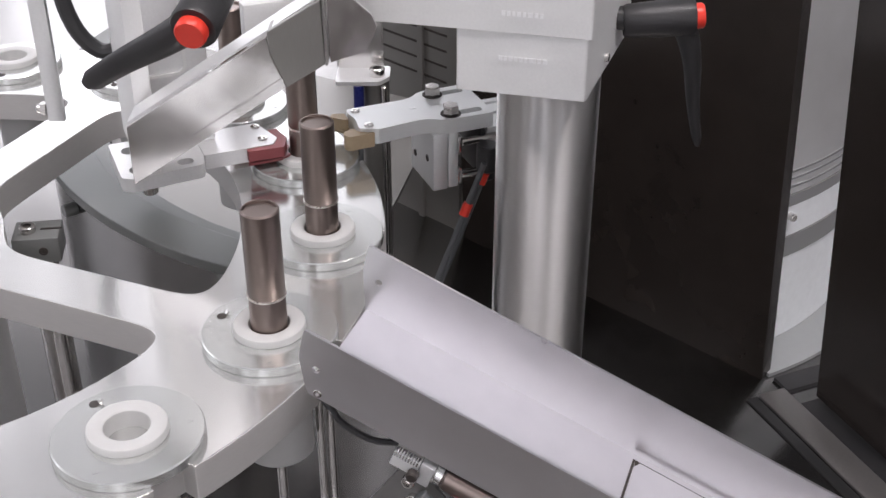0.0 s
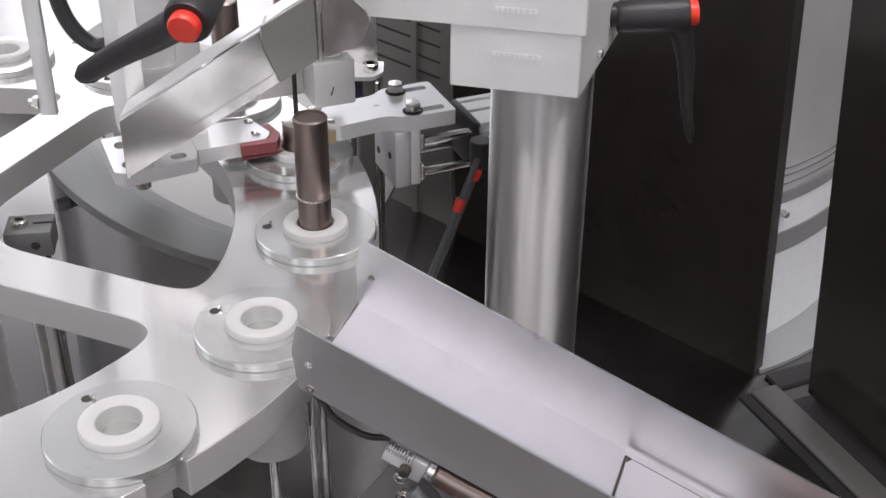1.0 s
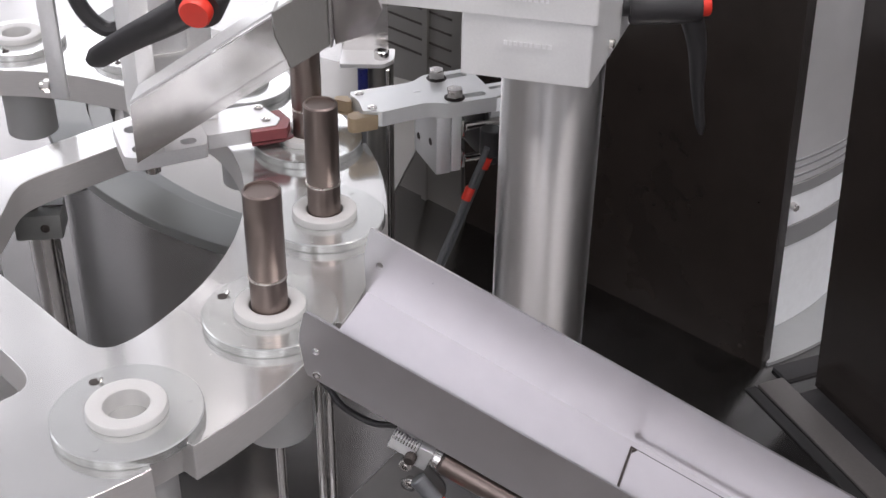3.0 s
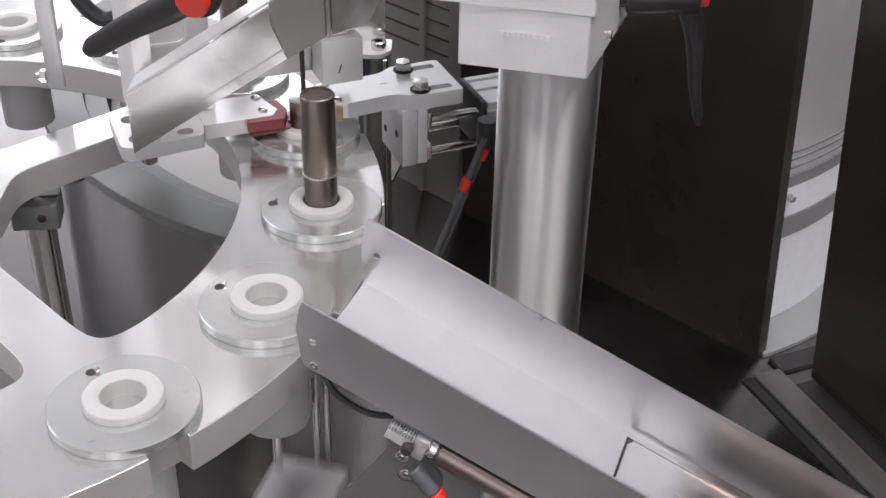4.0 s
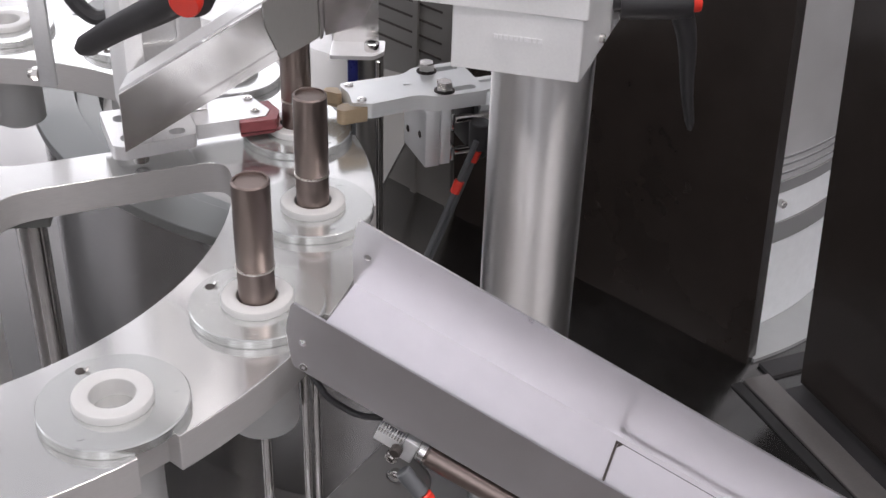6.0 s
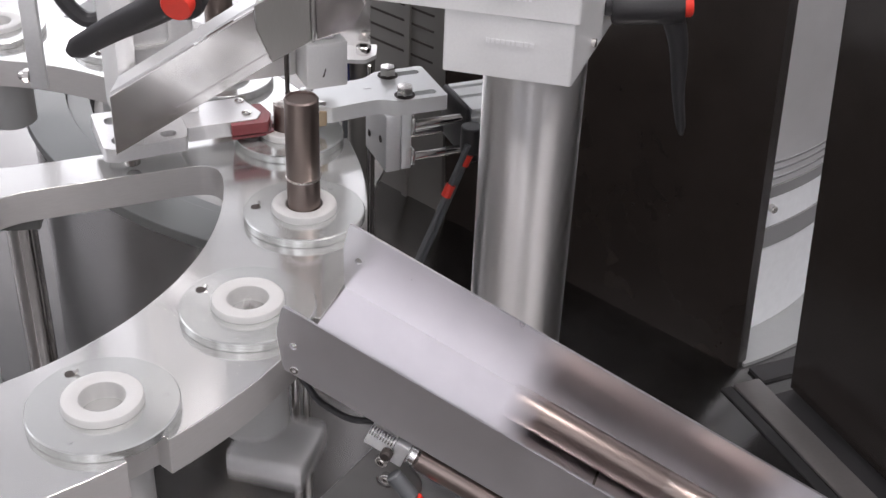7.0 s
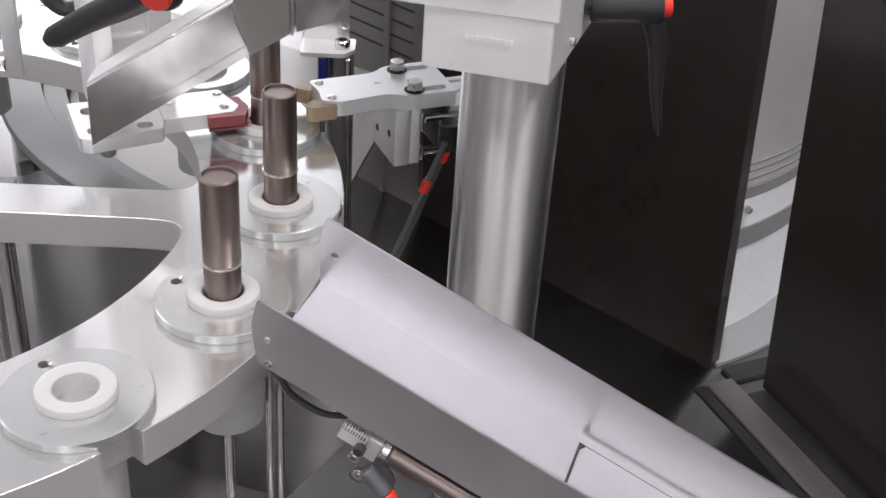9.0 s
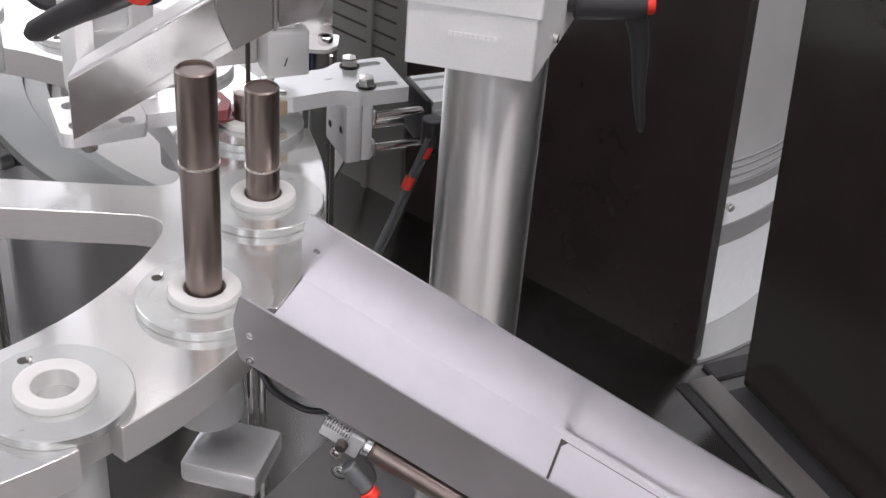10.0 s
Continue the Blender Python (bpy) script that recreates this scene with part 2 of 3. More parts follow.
for k, (x0, x1) in enumerate(HIGH):
    high = thing("window_%d" % (k + 2), pose((x0 + x1) / 2, HY1 + 0.05, 3.675), "tall bright clerestory window of the hall", "window", "", "structure")
    part("pane", box(shape(), (x0 - x1) / 2 + 0.02, (x1 - x0) / 2 - 0.02, -0.005, 0.005, -0.705, 0.705), HIGHLIGHT, high)
    for s in (x0 - x1, x1 - x0 - 0.04):
        part("window_frame", box(shape(), s / 2, s / 2 + 0.02, -0.04, 0.04, -0.72, 0.72), ALU, high)
for x, y in ((-0.9, -0.6), (1.8, -0.6)):
    lamp = thing("ceiling_light", pose(x, y, HZ1), "long white ceiling light with a diffuser", "lamp", "ceiling lights")
    part("housing", box(shape(), -1.25, 1.25, -0.3, 0.3, -0.08, 0), ALU, lamp)
    part("diffuser", box(shape(), -1.2, 1.2, -0.25, 0.25, -0.095, -0.081), TUBELIGHT, lamp)

# ---- machine bed and cabinet walls ----
DK = -0.262
BASE = -0.25
setting("machine_deck", box(shape(), -1.7, 0.62, 0.16, 2.1, DK - 0.03, DK, None, 0.002), DECK, "polished steel machine deck", "machine bed")
setting("machine_base", box(shape(), -1.68, 0.6, 0.18, 2.08, HZ0, DK - 0.03), ALU_CAST, "grey machine base cabinet under the deck", "machine base")
DIAG = pose(0.240, 0.753, DK, 0, 0, -43.5)
LEAN = Matrix(((1, 0, -0.05, 0), (0, 1, 0, 0), (0, 0, 1, 0), (0, 0, 0, 1)))
setting("panel_dark", box(shape(), -0.305, 0.0, 0.0, 0.012, 0.0, 0.372, DIAG @ LEAN), DARKPANEL, "dark brown tinted door panel", "panel")
back = thing("panel_back", DIAG, "dark grey louvred steel back panel", "panel", "", "structure")
part("sheet", box(shape(), -0.47, -0.306, 0.004, 0.014, 0.0, 0.342), DARKSTEEL, back)
for z in (0.140, 0.154, 0.168, 0.182):
    part("louvre", box(shape(), -0.45, -0.33, 0.003, 0.0038, z, z + 0.0018), BORE, back)
for x in (-0.418, -0.362, -0.318):
    part("fold", box(shape(), x, x + 0.006, 0.0005, 0.0038, 0.0, 0.342), DARKSTEEL, back)
NEAR = pose(0.2725, 0.722, DK, 0, 0, -67)
setting("panel_near", box(shape(), 0.0, 0.5, 0.0, 0.012, 0.0085, 0.402, NEAR @ LEAN @ LEAN), DARKPANEL, "dark brown tinted door panel", "panel")
# black strip laid where shade falls in the gap below the door panel
setting("door_seal", box(shape(), -0.004, 0.5, -0.010, 0.010, 0.0, 0.0022, NEAR), BLACK, "black strip put in as the shade under the door", "seal")
setting("rail_foot", box(shape(), -0.024, 0.5, -0.033, -0.0105, 0.0, 0.003, NEAR, 0.001), RAILGREY, "grey metal door rail along the deck", "rail")
# flat dark strip drawn in place of the groove along the rail
setting("rail_groove", box(shape(), -0.024, 0.5, -0.043, -0.0345, 0.0, 0.0015, NEAR), GROOVE, "dark strip in place of a groove beside the door rail", "rail")
# black bar standing in for the shadowed gap under the hopper
setting("cross_rail", box(shape(), -0.037, -0.0195, -0.010, 0.09, 0.0, 0.003, NEAR), BLACK, "short black strip put in as the shade under the hopper", "rail")


def arc_wall(r0, r1, z0, z1, a0, a1, n=48):
    """A curved wall between two radii."""
    pts = [(r1 * math.cos(radians(a0 + (a1 - a0) * k / n)), r1 * math.sin(radians(a0 + (a1 - a0) * k / n))) for k in range(n + 1)]
    pts += [(r0 * math.cos(radians(a1 + (a0 - a1) * k / n)), r0 * math.sin(radians(a1 + (a0 - a1) * k / n))) for k in range(n + 1)]
    return slab(shape(), [pts], z0, z1)


hopper = thing("hopper", pose(0.116, 1.011, BASE), "pale round hopper seen through the door gap", "hopper")
part("lower_wall", arc_wall(0.248, 0.253, -0.0085, 0.068, -63, 12), HOPPER, hopper)
# added flat ring that imitates the hopper's reflection on the deck
part("foot_band", arc_wall(0.248, 0.286, -0.012, -0.009, -63, 12), HOPMIRROR, hopper, "flat grey band put in as the hopper's reflection in the deck")
part("dark_band", arc_wall(0.248, 0.2545, 0.0685, 0.086, -63, 12), HOPBAND, hopper, "dark grey band")
part("pale_band", arc_wall(0.248, 0.2535, 0.0865, 0.112, -63, 12), HOPPER, hopper)
part("lip_band", arc_wall(0.248, 0.2542, 0.1125, 0.122, -63, 12), HOPBAND, hopper)
for z in (0.128, 0.135, 0.141):
    part("bead", arc_wall(0.248, 0.2538, z, z + 0.0015, -63, 12), HOPBAND, hopper)
part("upper_wall", arc_wall(0.247, 0.253, 0.1225, 0.45, -63, 12), HOPUP, hopper)
part("bolt", rod(shape(), (0.139, -0.2115, 0.104), (0.142, -0.2165, 0.104), 0.003), STEEL, hopper)

# ---- the indexing dial ----
CX, CY, RS = -0.2648, 0.5108, 0.2078
STEP = 22.5
FIRST = [1.99, 5.02, 8.05]
SPAN = 1.0


def turned(t):
    """Degrees by which the dial has turned at t."""
    a = 0.0
    for s in FIRST:
        u = min(max((t - s) / SPAN, 0), 1)
        a -= STEP * (u * u * (3 - 2 * u))
    return a


dial = thing("index_dial", pose(CX, CY, 0), "satin aluminium indexing dial with sixteen nests and four spokes", "rotary table")
RP, PZ = 0.2374, 0.0064
SPOKES = [-22.5, 67.5, 157.5, 247.5]
outline = []
for k in range(16):
    a0 = -45 + STEP * k
    for r, a in ((RP, a0 - 2.1), (RP - 0.0076, a0 - 2.0), (RP - 0.0076, a0 + 2.0), (RP, a0 + 2.1)):
        outline.append((r * math.cos(radians(a)), r * math.sin(radians(a))))
    for j in range(1, 8):
        a = a0 + 2.1 + (STEP - 4.2) * j / 8
        outline.append((RP * math.cos(radians(a)), RP * math.sin(radians(a))))
loops = [outline, circle(0, 0, 0.03, 40)]
RI, RO, HALF = 0.055, 0.168, 0.0135
for k in range(4):
    c0, c1 = SPOKES[k], SPOKES[(k + 1) % 4]
    c1 += 360 if c1 < c0 else 0
    lo_o, hi_o = c0 + math.degrees(math.asin(HALF / RO)), c1 + math.degrees(math.asin(-HALF / RO))
    lo_i, hi_i = c0 + math.degrees(math.asin(HALF / RI)), c1 + math.degrees(math.asin(-HALF / RI))
    n = 26
    pts = [(RO * math.cos(radians(lo_o + (hi_o - lo_o) * j / n)), RO * math.sin(radians(lo_o + (hi_o - lo_o) * j / n))) for j in range(n + 1)]
    pts += [(RI * math.cos(radians(hi_i + (lo_i - hi_i) * j / 10)), RI * math.sin(radians(hi_i + (lo_i - hi_i) * j / 10))) for j in range(11)]
    # round the four corners by walking the outline with a smoothing circle
    ring = [Vector(p) for p in pts]
    dense = []
    for i in range(len(ring)):
        a, b = ring[i], ring[(i + 1) % len(ring)]
        m = max(1, int((b - a).length / 0.004))
        dense += [a + (b - a) * j / m for j in range(m)]
    for _ in range(14):
        dense = [dense[i] * 0.5 + (dense[i - 1] + dense[(i + 1) % len(dense)]) * 0.25 for i in range(len(dense))]
    loops.append([tuple(p) for p in dense])
plate = part("plate", slab(shape(), loops, PZ - 0.017, PZ), ALU_PLATE, dial, "polished aluminium dial plate with kidney windows", 0.0006)
plate.data.materials.append(MILLED)
for f in plate.data.polygons:
    f.material_index = 1 if abs(f.normal.z) < 0.5 else 0


def nest(parent, m):
    """A nest: boss through the plate, aluminium disc, white bushing, screws."""
    bm = shape()
    lathe(bm, [(0.0125, -0.0545), (0.0155, -0.0525), (0.0155, PZ - 0.0005), (0.0095, PZ - 0.0005), (0.0095, -0.0545)], 40, None, False, False)
    boss = part("nest_boss", bm, NYLON, parent, "white nest boss under the plate", at=m)
    part("disc", lathe(shape(), [(0.0190, 0.0065), (0.0286, 0.0065), (0.0288, 0.0068), (0.0287, 0.0103), (0.0282, 0.0108), (0.0098, 0.0108)], 56, None, False, False), ALU_DISC, boss, "satin aluminium nest disc")
    part("bushing", lathe(shape(), [(0.0154, 0.0109), (0.0153, 0.0135), (0.0149, 0.0141), (0.0141, 0.0143), (0.0096, 0.0143), (0.0088, 0.0138), (0.0085, 0.0120), (0.0083, -0.048)], 48, None, False, False), NYLON, boss, "white nylon bushing")
    for a in (180, 62, 298):
        x, y = 0.0232 * math.cos(radians(a)), 0.0232 * math.sin(radians(a))
        if a == 180:
            part("pin_hole", lathe(shape(), [(0.0021, 0.0104), (0.0021, 0.0110), (0.0003, 0.0111)], 14, pose(x, y, 0), False, True), BORE, boss, "dark pin hole")
            part("pin", rod(shape(), (x + 0.0012, y + 0.0012, 0.0112), (x + 0.0018, y + 0.0026, 0.0126), 0.0008, 10), STEEL, boss)
        else:
            part("screw", lathe(shape(), [(0.0013, 0.0104), (0.0013, 0.0110), (0.0003, 0.0110)], 12, pose(x, y, 0), False, True), ALU_DISC, boss)
    return boss


for k in range(16):
    a = radians(-45 + STEP * k)
    nest(dial, pose(RS * math.cos(a), RS * math.sin(a), 0, 0, 0, -45 + STEP * k))

# fixed drum and hub under the dial
hub = thing("dial_hub", pose(CX, CY, DK), "round aluminium drive hub under the dial", "drive hub")
part("hub_base", lathe(shape(), [(0.070, 0.0), (0.070, 0.02), (0.068, 0.022), (0.045, 0.022)], 60), ALU, hub)
part("hub_shaft", lathe(shape(), [(0.045, 0.022), (0.045, 0.2485), (0.043, 0.2523)], 60), ALU, hub)

guard = thing("curved_guard", pose(0.0, 0.883, BASE), "polished steel curved guard wall with a flat rim", "guard")
part("guard_wall", arc_wall(0.290, 0.293, -0.012, 0.170, 150, 270), GUARD, guard)
part("rim", arc_wall(0.268, 0.298, 0.1701, 0.177, 150, 258), RIM, guard, "flat grey rim", 0.0008)
part("lid", slab(shape(), [[(0, 0)] + [(0.25 * math.cos(radians(150 + 108 * k / 40)), 0.25 * math.sin(radians(150 + 108 * k / 40))) for k in range(41)]], 0.150, 0.153), DARKSTEEL, guard, "dark steel cover plate")
part("bolt", rod(shape(), (-0.2406, -0.1672, 0.158), (-0.2480, -0.1725, 0.158), 0.0045), RIM, guard, "dark hexagon bolt")
part("inner_step", arc_wall(0.252, 0.2675, 0.162, 0.170, 150, 258), RIM, guard, "lower inner ledge", 0.0008)

post = thing("clamp_post", pose(-0.213, 0.565, BASE), "steel post with a grey clamp block", "post")
part("pole", rod(shape(), (0, 0, -0.012), (0, 0, 0.215), 0.008), STEEL, post)
part("clamp_block", box(shape(), -0.012, 0.012, -0.010, 0.010, 0.2155, 0.230, pose(0, 0, 0, 0, 0, 8), 0.0008), RIM, post, "grey slotted clamp block")
part("slot", box(shape(), 0.002, 0.0128, -0.0006, 0.0006, 0.2302, 0.2306, pose(0, 0, 0, 0, 0, 8)), BORE, post)
part("cap_screw", screw(shape(), (-0.004, -0.002, 0.2303), 0.0042, 0.0035), STEEL, post)
part("side_screw", screw(shape(), (0.005, -0.0095, 0.2225), 0.0024, 0.0006, (0.14, -1, 0)), BORE, post)


# ---- metal tubes ----
TUBE_L, TUBE_TOP = 0.112, 0.0687


def make_tube():
    ob = thing("metal_tube", pose(0, 0, 0), "bronze lacquered metal tube with a fine bright joint ring", "tube", "tubes in the nests")
    z1 = TUBE_L / 2
    j = z1 - (TUBE_TOP - 0.0278)
    part("lower_sleeve", lathe(shape(), [(0.0068, -z1), (0.0074, -z1 + 0.0006), (0.0078, j - 0.0004), (0.0076, j), (0.003, j), (0.0028, j - 0.045)], 40), TUBE, ob)
    part("joint_ring", lathe(shape(), [(0.0077, j), (0.0083, j + 0.0002), (0.0083, j + 0.0009), (0.0077, j + 0.001)], 40), BAND, ob, "bright joint ring")
    part("upper_sleeve", lathe(shape(), [(0.0077, j + 0.001), (0.0079, j + 0.0014), (0.0079, z1 - 0.0007), (0.0073, z1), (0.0068, z1), (0.0067, z1 - 0.0009), (0.001, z1 - 0.001)], 40, None, True, True), TUBE, ob)
    part("wand", rod(shape(), (0, 0, j - 0.040), (0, 0, j + 0.0009), 0.0013, 12), BORE, ob.children[-1], "thin dark wand")
    return ob


def seat(angle):
    """The pose of a tube resting in the nest at that angle of the circle."""
    a = radians(angle)
    return pose(CX + RS * math.cos(a), CY + RS * math.sin(a), TUBE_TOP - TUBE_L / 2, 0, 0, angle)


# ---- lift pin under the discharge nest ----
BX, BY = CX + RS * math.cos(radians(-22.5)), CY + RS * math.sin(radians(-22.5))
lift = thing("lift_pin", pose(BX, BY, 0), "steel lift pin on a grey carriage plate", "lifter")
part("pin", rod(shape(), (0, 0, -0.1335), (0, 0, -0.0588), 0.0022), STEEL, lift)
part("carriage", box(shape(), -0.004, 0.032, -0.026, 0.008, -0.134, -0.122, pose(0, 0, 0, 0, 0, -15), 0.003), ALU, lift)
guide = thing("lift_guide", pose(BX + 0.0175, BY + 0.008, DK), "pair of chrome guide rods for the lift pin", "guide rods")
for x in (0.0, 0.0048):
    part("guide_rod", rod(shape(), (x, 0.0, 0), (x, 0.0, 0.2455), 0.0018), STEEL, guide)

# ---- discharge chute ----
cyaw, csl, CW, WH = -19.24, 21.3, 0.0633, 0.031
U = Vector((math.cos(radians(cyaw)) * math.cos(radians(csl)), math.sin(radians(cyaw)) * math.cos(radians(csl)), -math.sin(radians(csl))))
V = Vector((-math.sin(radians(cyaw)), math.cos(radians(cyaw)), 0))
N = U.cross(V)
CHUTE = Matrix.Translation((-0.0434, 0.4163, 0.0103)) @ Matrix((U, V, N)).transposed().to_4x4()
chute = thing("discharge_chute", CHUTE, "grey satin sheet-steel discharge chute sloping off the dial", "chute")
SH = 0.0012
L = 0.60
part("chute_floor", box(shape(), 0, L, -CW / 2 + 0.003, CW / 2, -SH, 0), SHEET, chute, "smooth chute floor")
side = rounded([(-0.010, WH), (-0.008, 0.018), (-0.0005, 0.0), (0.0, -SH), (L, -SH), (L, WH)], [0.002, 0.003, 0.002, 0, 0, 0])
part("far_wall", slab(shape(), [side, circle(0.0003, 0.0159, 0.0016, 16)], 0, SH, Matrix.Translation((0, CW / 2 + SH, 0)) @ pose(0, 0, 0, 90)), SHEET, chute)
nside = rounded([(-0.010, WH), (-0.008, 0.018), (0.0, 0.0035), (0.004, 0.003), (L, 0.003), (L, WH)], [0.002, 0.003, 0.002, 0, 0, 0])
part("near_wall", slab(shape(), [nside, circle(0.0003, 0.0159, 0.0016, 16)], 0, SH, Matrix.Translation((0, -CW / 2, 0)) @ pose(0, 0, 0, 90)), SHEET, chute)
part("floor_flap", box(shape(), 0.1308, L, -CW / 2 + 0.004, 0.0272, 0.0003, 0.0007), SHEET, chute, "second floor sheet let into the chute")
part("gap", box(shape(), 0.1296, 0.1306, -CW / 2 + 0.004, 0.0280, 0.0001, 0.0005), BORE, chute, "dark gap at the floor sheet")
part("gap", box(shape(), 0.1296, 0.24, 0.0274, 0.0279, 0.0001, 0.0005), BORE, chute)
part("gap", slab(shape(), [[(0.1307, 0.0276), (0.1307, 0.0235), (0.133, 0.0274)]], 0.0005, 0.0009), BORE, chute)

# ---- column with clamp block and lever ----
COLX, COLY, COLR = 0.0525, 0.572, 0.0255
col = thing("steel_column", pose(COLX, COLY, DK), "thick brushed stainless steel column", "column")
part("shaft", lathe(shape(), [(COLR, 0.0), (COLR, 0.347)], 96), COLUMN, col)
block = thing("clamp_block", pose(0, 0, 0), "two stacked milled aluminium blocks clamped on the column", "clamp block")
part("lower_block", slab(shape(), [rounded([(0.006, 0.545), (0.0657, 0.530), (0.098, 0.622), (0.036, 0.640)], 0.0015)], 0.0692, 0.0995), ALU_CAST, block, "", 0.0006)
part("upper_block", slab(shape(), [rounded([(-0.07, 0.562), (0.0672, 0.529), (0.0995, 0.622), (-0.03, 0.655)], 0.0015)], 0.1000, 0.125), ALU_CAST, block, "", 0.0006)


def clamp_lever(m, length, label, bend=0.003, root=0.0085, thick=0.0038):
    """A black clamping lever: hub, bent arm, red push button."""
    ob = thing("clamping_lever", m, label, "lever", "clamping levers")
    part("hub", lathe(shape(), [(0.0075, -0.022), (0.0085, -0.020), (0.0097, 0.012), (0.0090, 0.0135)], 32), BLACK, ob)
    bm = shape()
    prev = None
    n = 14
    for k in range(n + 1):
        t = k / n
        c = Vector((length * t, 0, root + bend * (2 * t - t * t) + 0.0012 * math.sin(7 * t)))
        w, h = 0.0072 * (1 - t) + 0.0048 * t, thick * (1 - t) ** 1.5 + 0.0026 * (1 - (1 - t) ** 1.5)
        if k == n:
            w, h = w * 0.5, h * 0.5
        ring = [bm.verts.new(c + Vector((0, w * math.cos(2 * math.pi * j / 16), h * math.sin(2 * math.pi * j / 16)))) for j in range(16)]
        if prev:
            for j in range(16):
                bm.faces.new((prev[j], prev[(j + 1) % 16], ring[(j + 1) % 16], ring[j]))
        prev = ring
    bm.faces.new(prev)
    part("arm", bm, BLACK, ob)
    part("button", lathe(shape(), [(0.0064, 0.0135), (0.0064, 0.0172), (0.0057, 0.0182), (0.001, 0.0185)], 28), RED, ob, "red push button")
    return ob


# marks cut into the blocks
def marks(parent, m, widths, h):
    """A row of short bars in place of an engraved number."""
    x = 0.0
    for w in widths:
        part("engraving", box(shape(), x, x + w, -0.0003, 0.0001, 0, h, m), ENGRAVE, parent)
        x += w + 0.0009


FACE = math.degrees(math.atan2(-0.015, 0.0597))
marks(block, pose(0.0258, 0.5394, 0.0862, 0, 0, FACE), (0.0016, 0.0012, 0.0018, 0.0014, 0.0016, 0.0012, 0.003, 0.0016, 0.002), 0.0022)
marks(block, pose(0.0265, 0.5381, 0.1085, 0, 0, FACE + 0.5), (0.0016, 0.0016, 0.0012, 0.0018, 0.0014, 0.0022, 0.0016, 0.0014), 0.0022)
for x, y in ((0.047, 0.548), (0.064, 0.552), (0.050, 0.60)):
    part("cap_screw", screw(shape(), (x, y, 0.1251), 0.0042, 0.004), STEEL, block)
part("set_screw", screw(shape(), (0.0785, 0.566, 0.0765), 0.0022, 0.0022, (0.94, -0.33, 0)), STEEL, block)

# black lever on the block's flank: hub axis outward, arm hanging
clamp_lever(Matrix.Translation((0.1118, 0.592, 0.0865)) @ Matrix(((0.08, 0, 0.997), (0.10, -0.995, 0), (-0.99, -0.10, 0.08))).to_4x4().normalized(), 0.076, "black plastic clamping lever with red button on the clamp block", 0.0105, 0.0065, 0.0068)
part("stud", rod(shape(), (0.086, 0.593, 0.0862), (0.100, 0.593, 0.0863), 0.006), BLACK, block, "black lever collar")

# ---- horizontal gripper at the fourth nest ----
DX, DY = CX + RS * math.cos(radians(22.5)), CY + RS * math.sin(radians(22.5))
GRIP = pose(DX, DY, 0, 0, 0, 22.5)
grip = thing("gripper_slide", GRIP, "aluminium gripper arm with a tan jaw and two cap screws", "gripper")
arm = rounded([(0.0108, -0.0060), (0.0202, -0.0108), (0.0470, -0.0080), (0.0570, -0.0142), (0.0842, -0.0145), (0.0842, 0.0255), (0.0560, 0.0250), (0.0480, 0.0186), (0.0120, 0.0186), (0.0112, 0.0150), (0.0128, 0.0060)],
              [0.001, 0.001, 0.007, 0.003, 0.001, 0.003, 0.003, 0.006, 0.002, 0.002, 0.003])
slots = [rounded([(0.0590, y - 0.0026), (0.0800, y - 0.0026), (0.0800, y + 0.0026), (0.0590, y + 0.0026)], 0.0025) for y in (0.0185, -0.0078)]
part("arm_plate", slab(shape(), [arm] + slots, 0.0175, 0.026), ALU_ARM, grip, "pale milled aluminium arm plate", 0.0006)
for y in (0.0185, -0.0078):
    part("slot_floor", slab(shape(), [rounded([(0.0591, y - 0.0025), (0.0799, y - 0.0025), (0.0799, y + 0.0025), (0.0591, y + 0.0025)], 0.0024)], 0.0215, 0.0225), ALU_POL, grip, "bright slot floor")
jaw = rounded([(0.0030, -0.0105), (0.0178, -0.0100), (0.0178, -0.0045), (0.0150, -0.0010), (0.0150, 0.0180), (0.0040, 0.0200), (0.0022, 0.0165), (0.0080, 0.0105), (0.0098, 0.0050), (0.0080, -0.0005), (0.0022, -0.0045)],
              [0.003, 0.0006, 0.001, 0.001, 0.002, 0.002, 0.001, 0.003, 0.003, 0.003, 0.002])
part("jaw", slab(shape(), [jaw], 0.0160, 0.0174), TAN, grip, "tan polymer V jaw", 0.0005)
near = rounded([(0.0030, -0.0105), (0.0178, -0.0106), (0.0178, -0.0098), (0.0107, -0.0063), (0.0092, -0.0010), (0.0022, -0.0045)], [0.003, 0.0003, 0.0003, 0.001, 0.002, 0.002])
far = rounded([(0.0105, 0.0180), (0.0040, 0.0200), (0.0022, 0.0165), (0.0080, 0.0105), (0.0106, 0.0105)], [0.001, 0.002, 0.001, 0.002, 0.001])
for lobe in (near, far):
    part("jaw_tooth", slab(shape(), [lobe], 0.0176, 0.0242), TAN, grip, "worn tan jaw tooth", 0.0006)
for x, y in ((0.0158, 0.0145), (0.0168, -0.0045)):
    part("jaw_screw", lathe(shape(), [(0.0026, 0.0261), (0.0024, 0.0267), (0.0012, 0.0268), (0.001, 0.0264)], 18, pose(x, y, 0), True, True), STEEL, grip)
part("stamp", box(shape(), 0.044, 0.0475, 0.0055, 0.0072, 0.0261, 0.0263), ENGRAVE, grip)
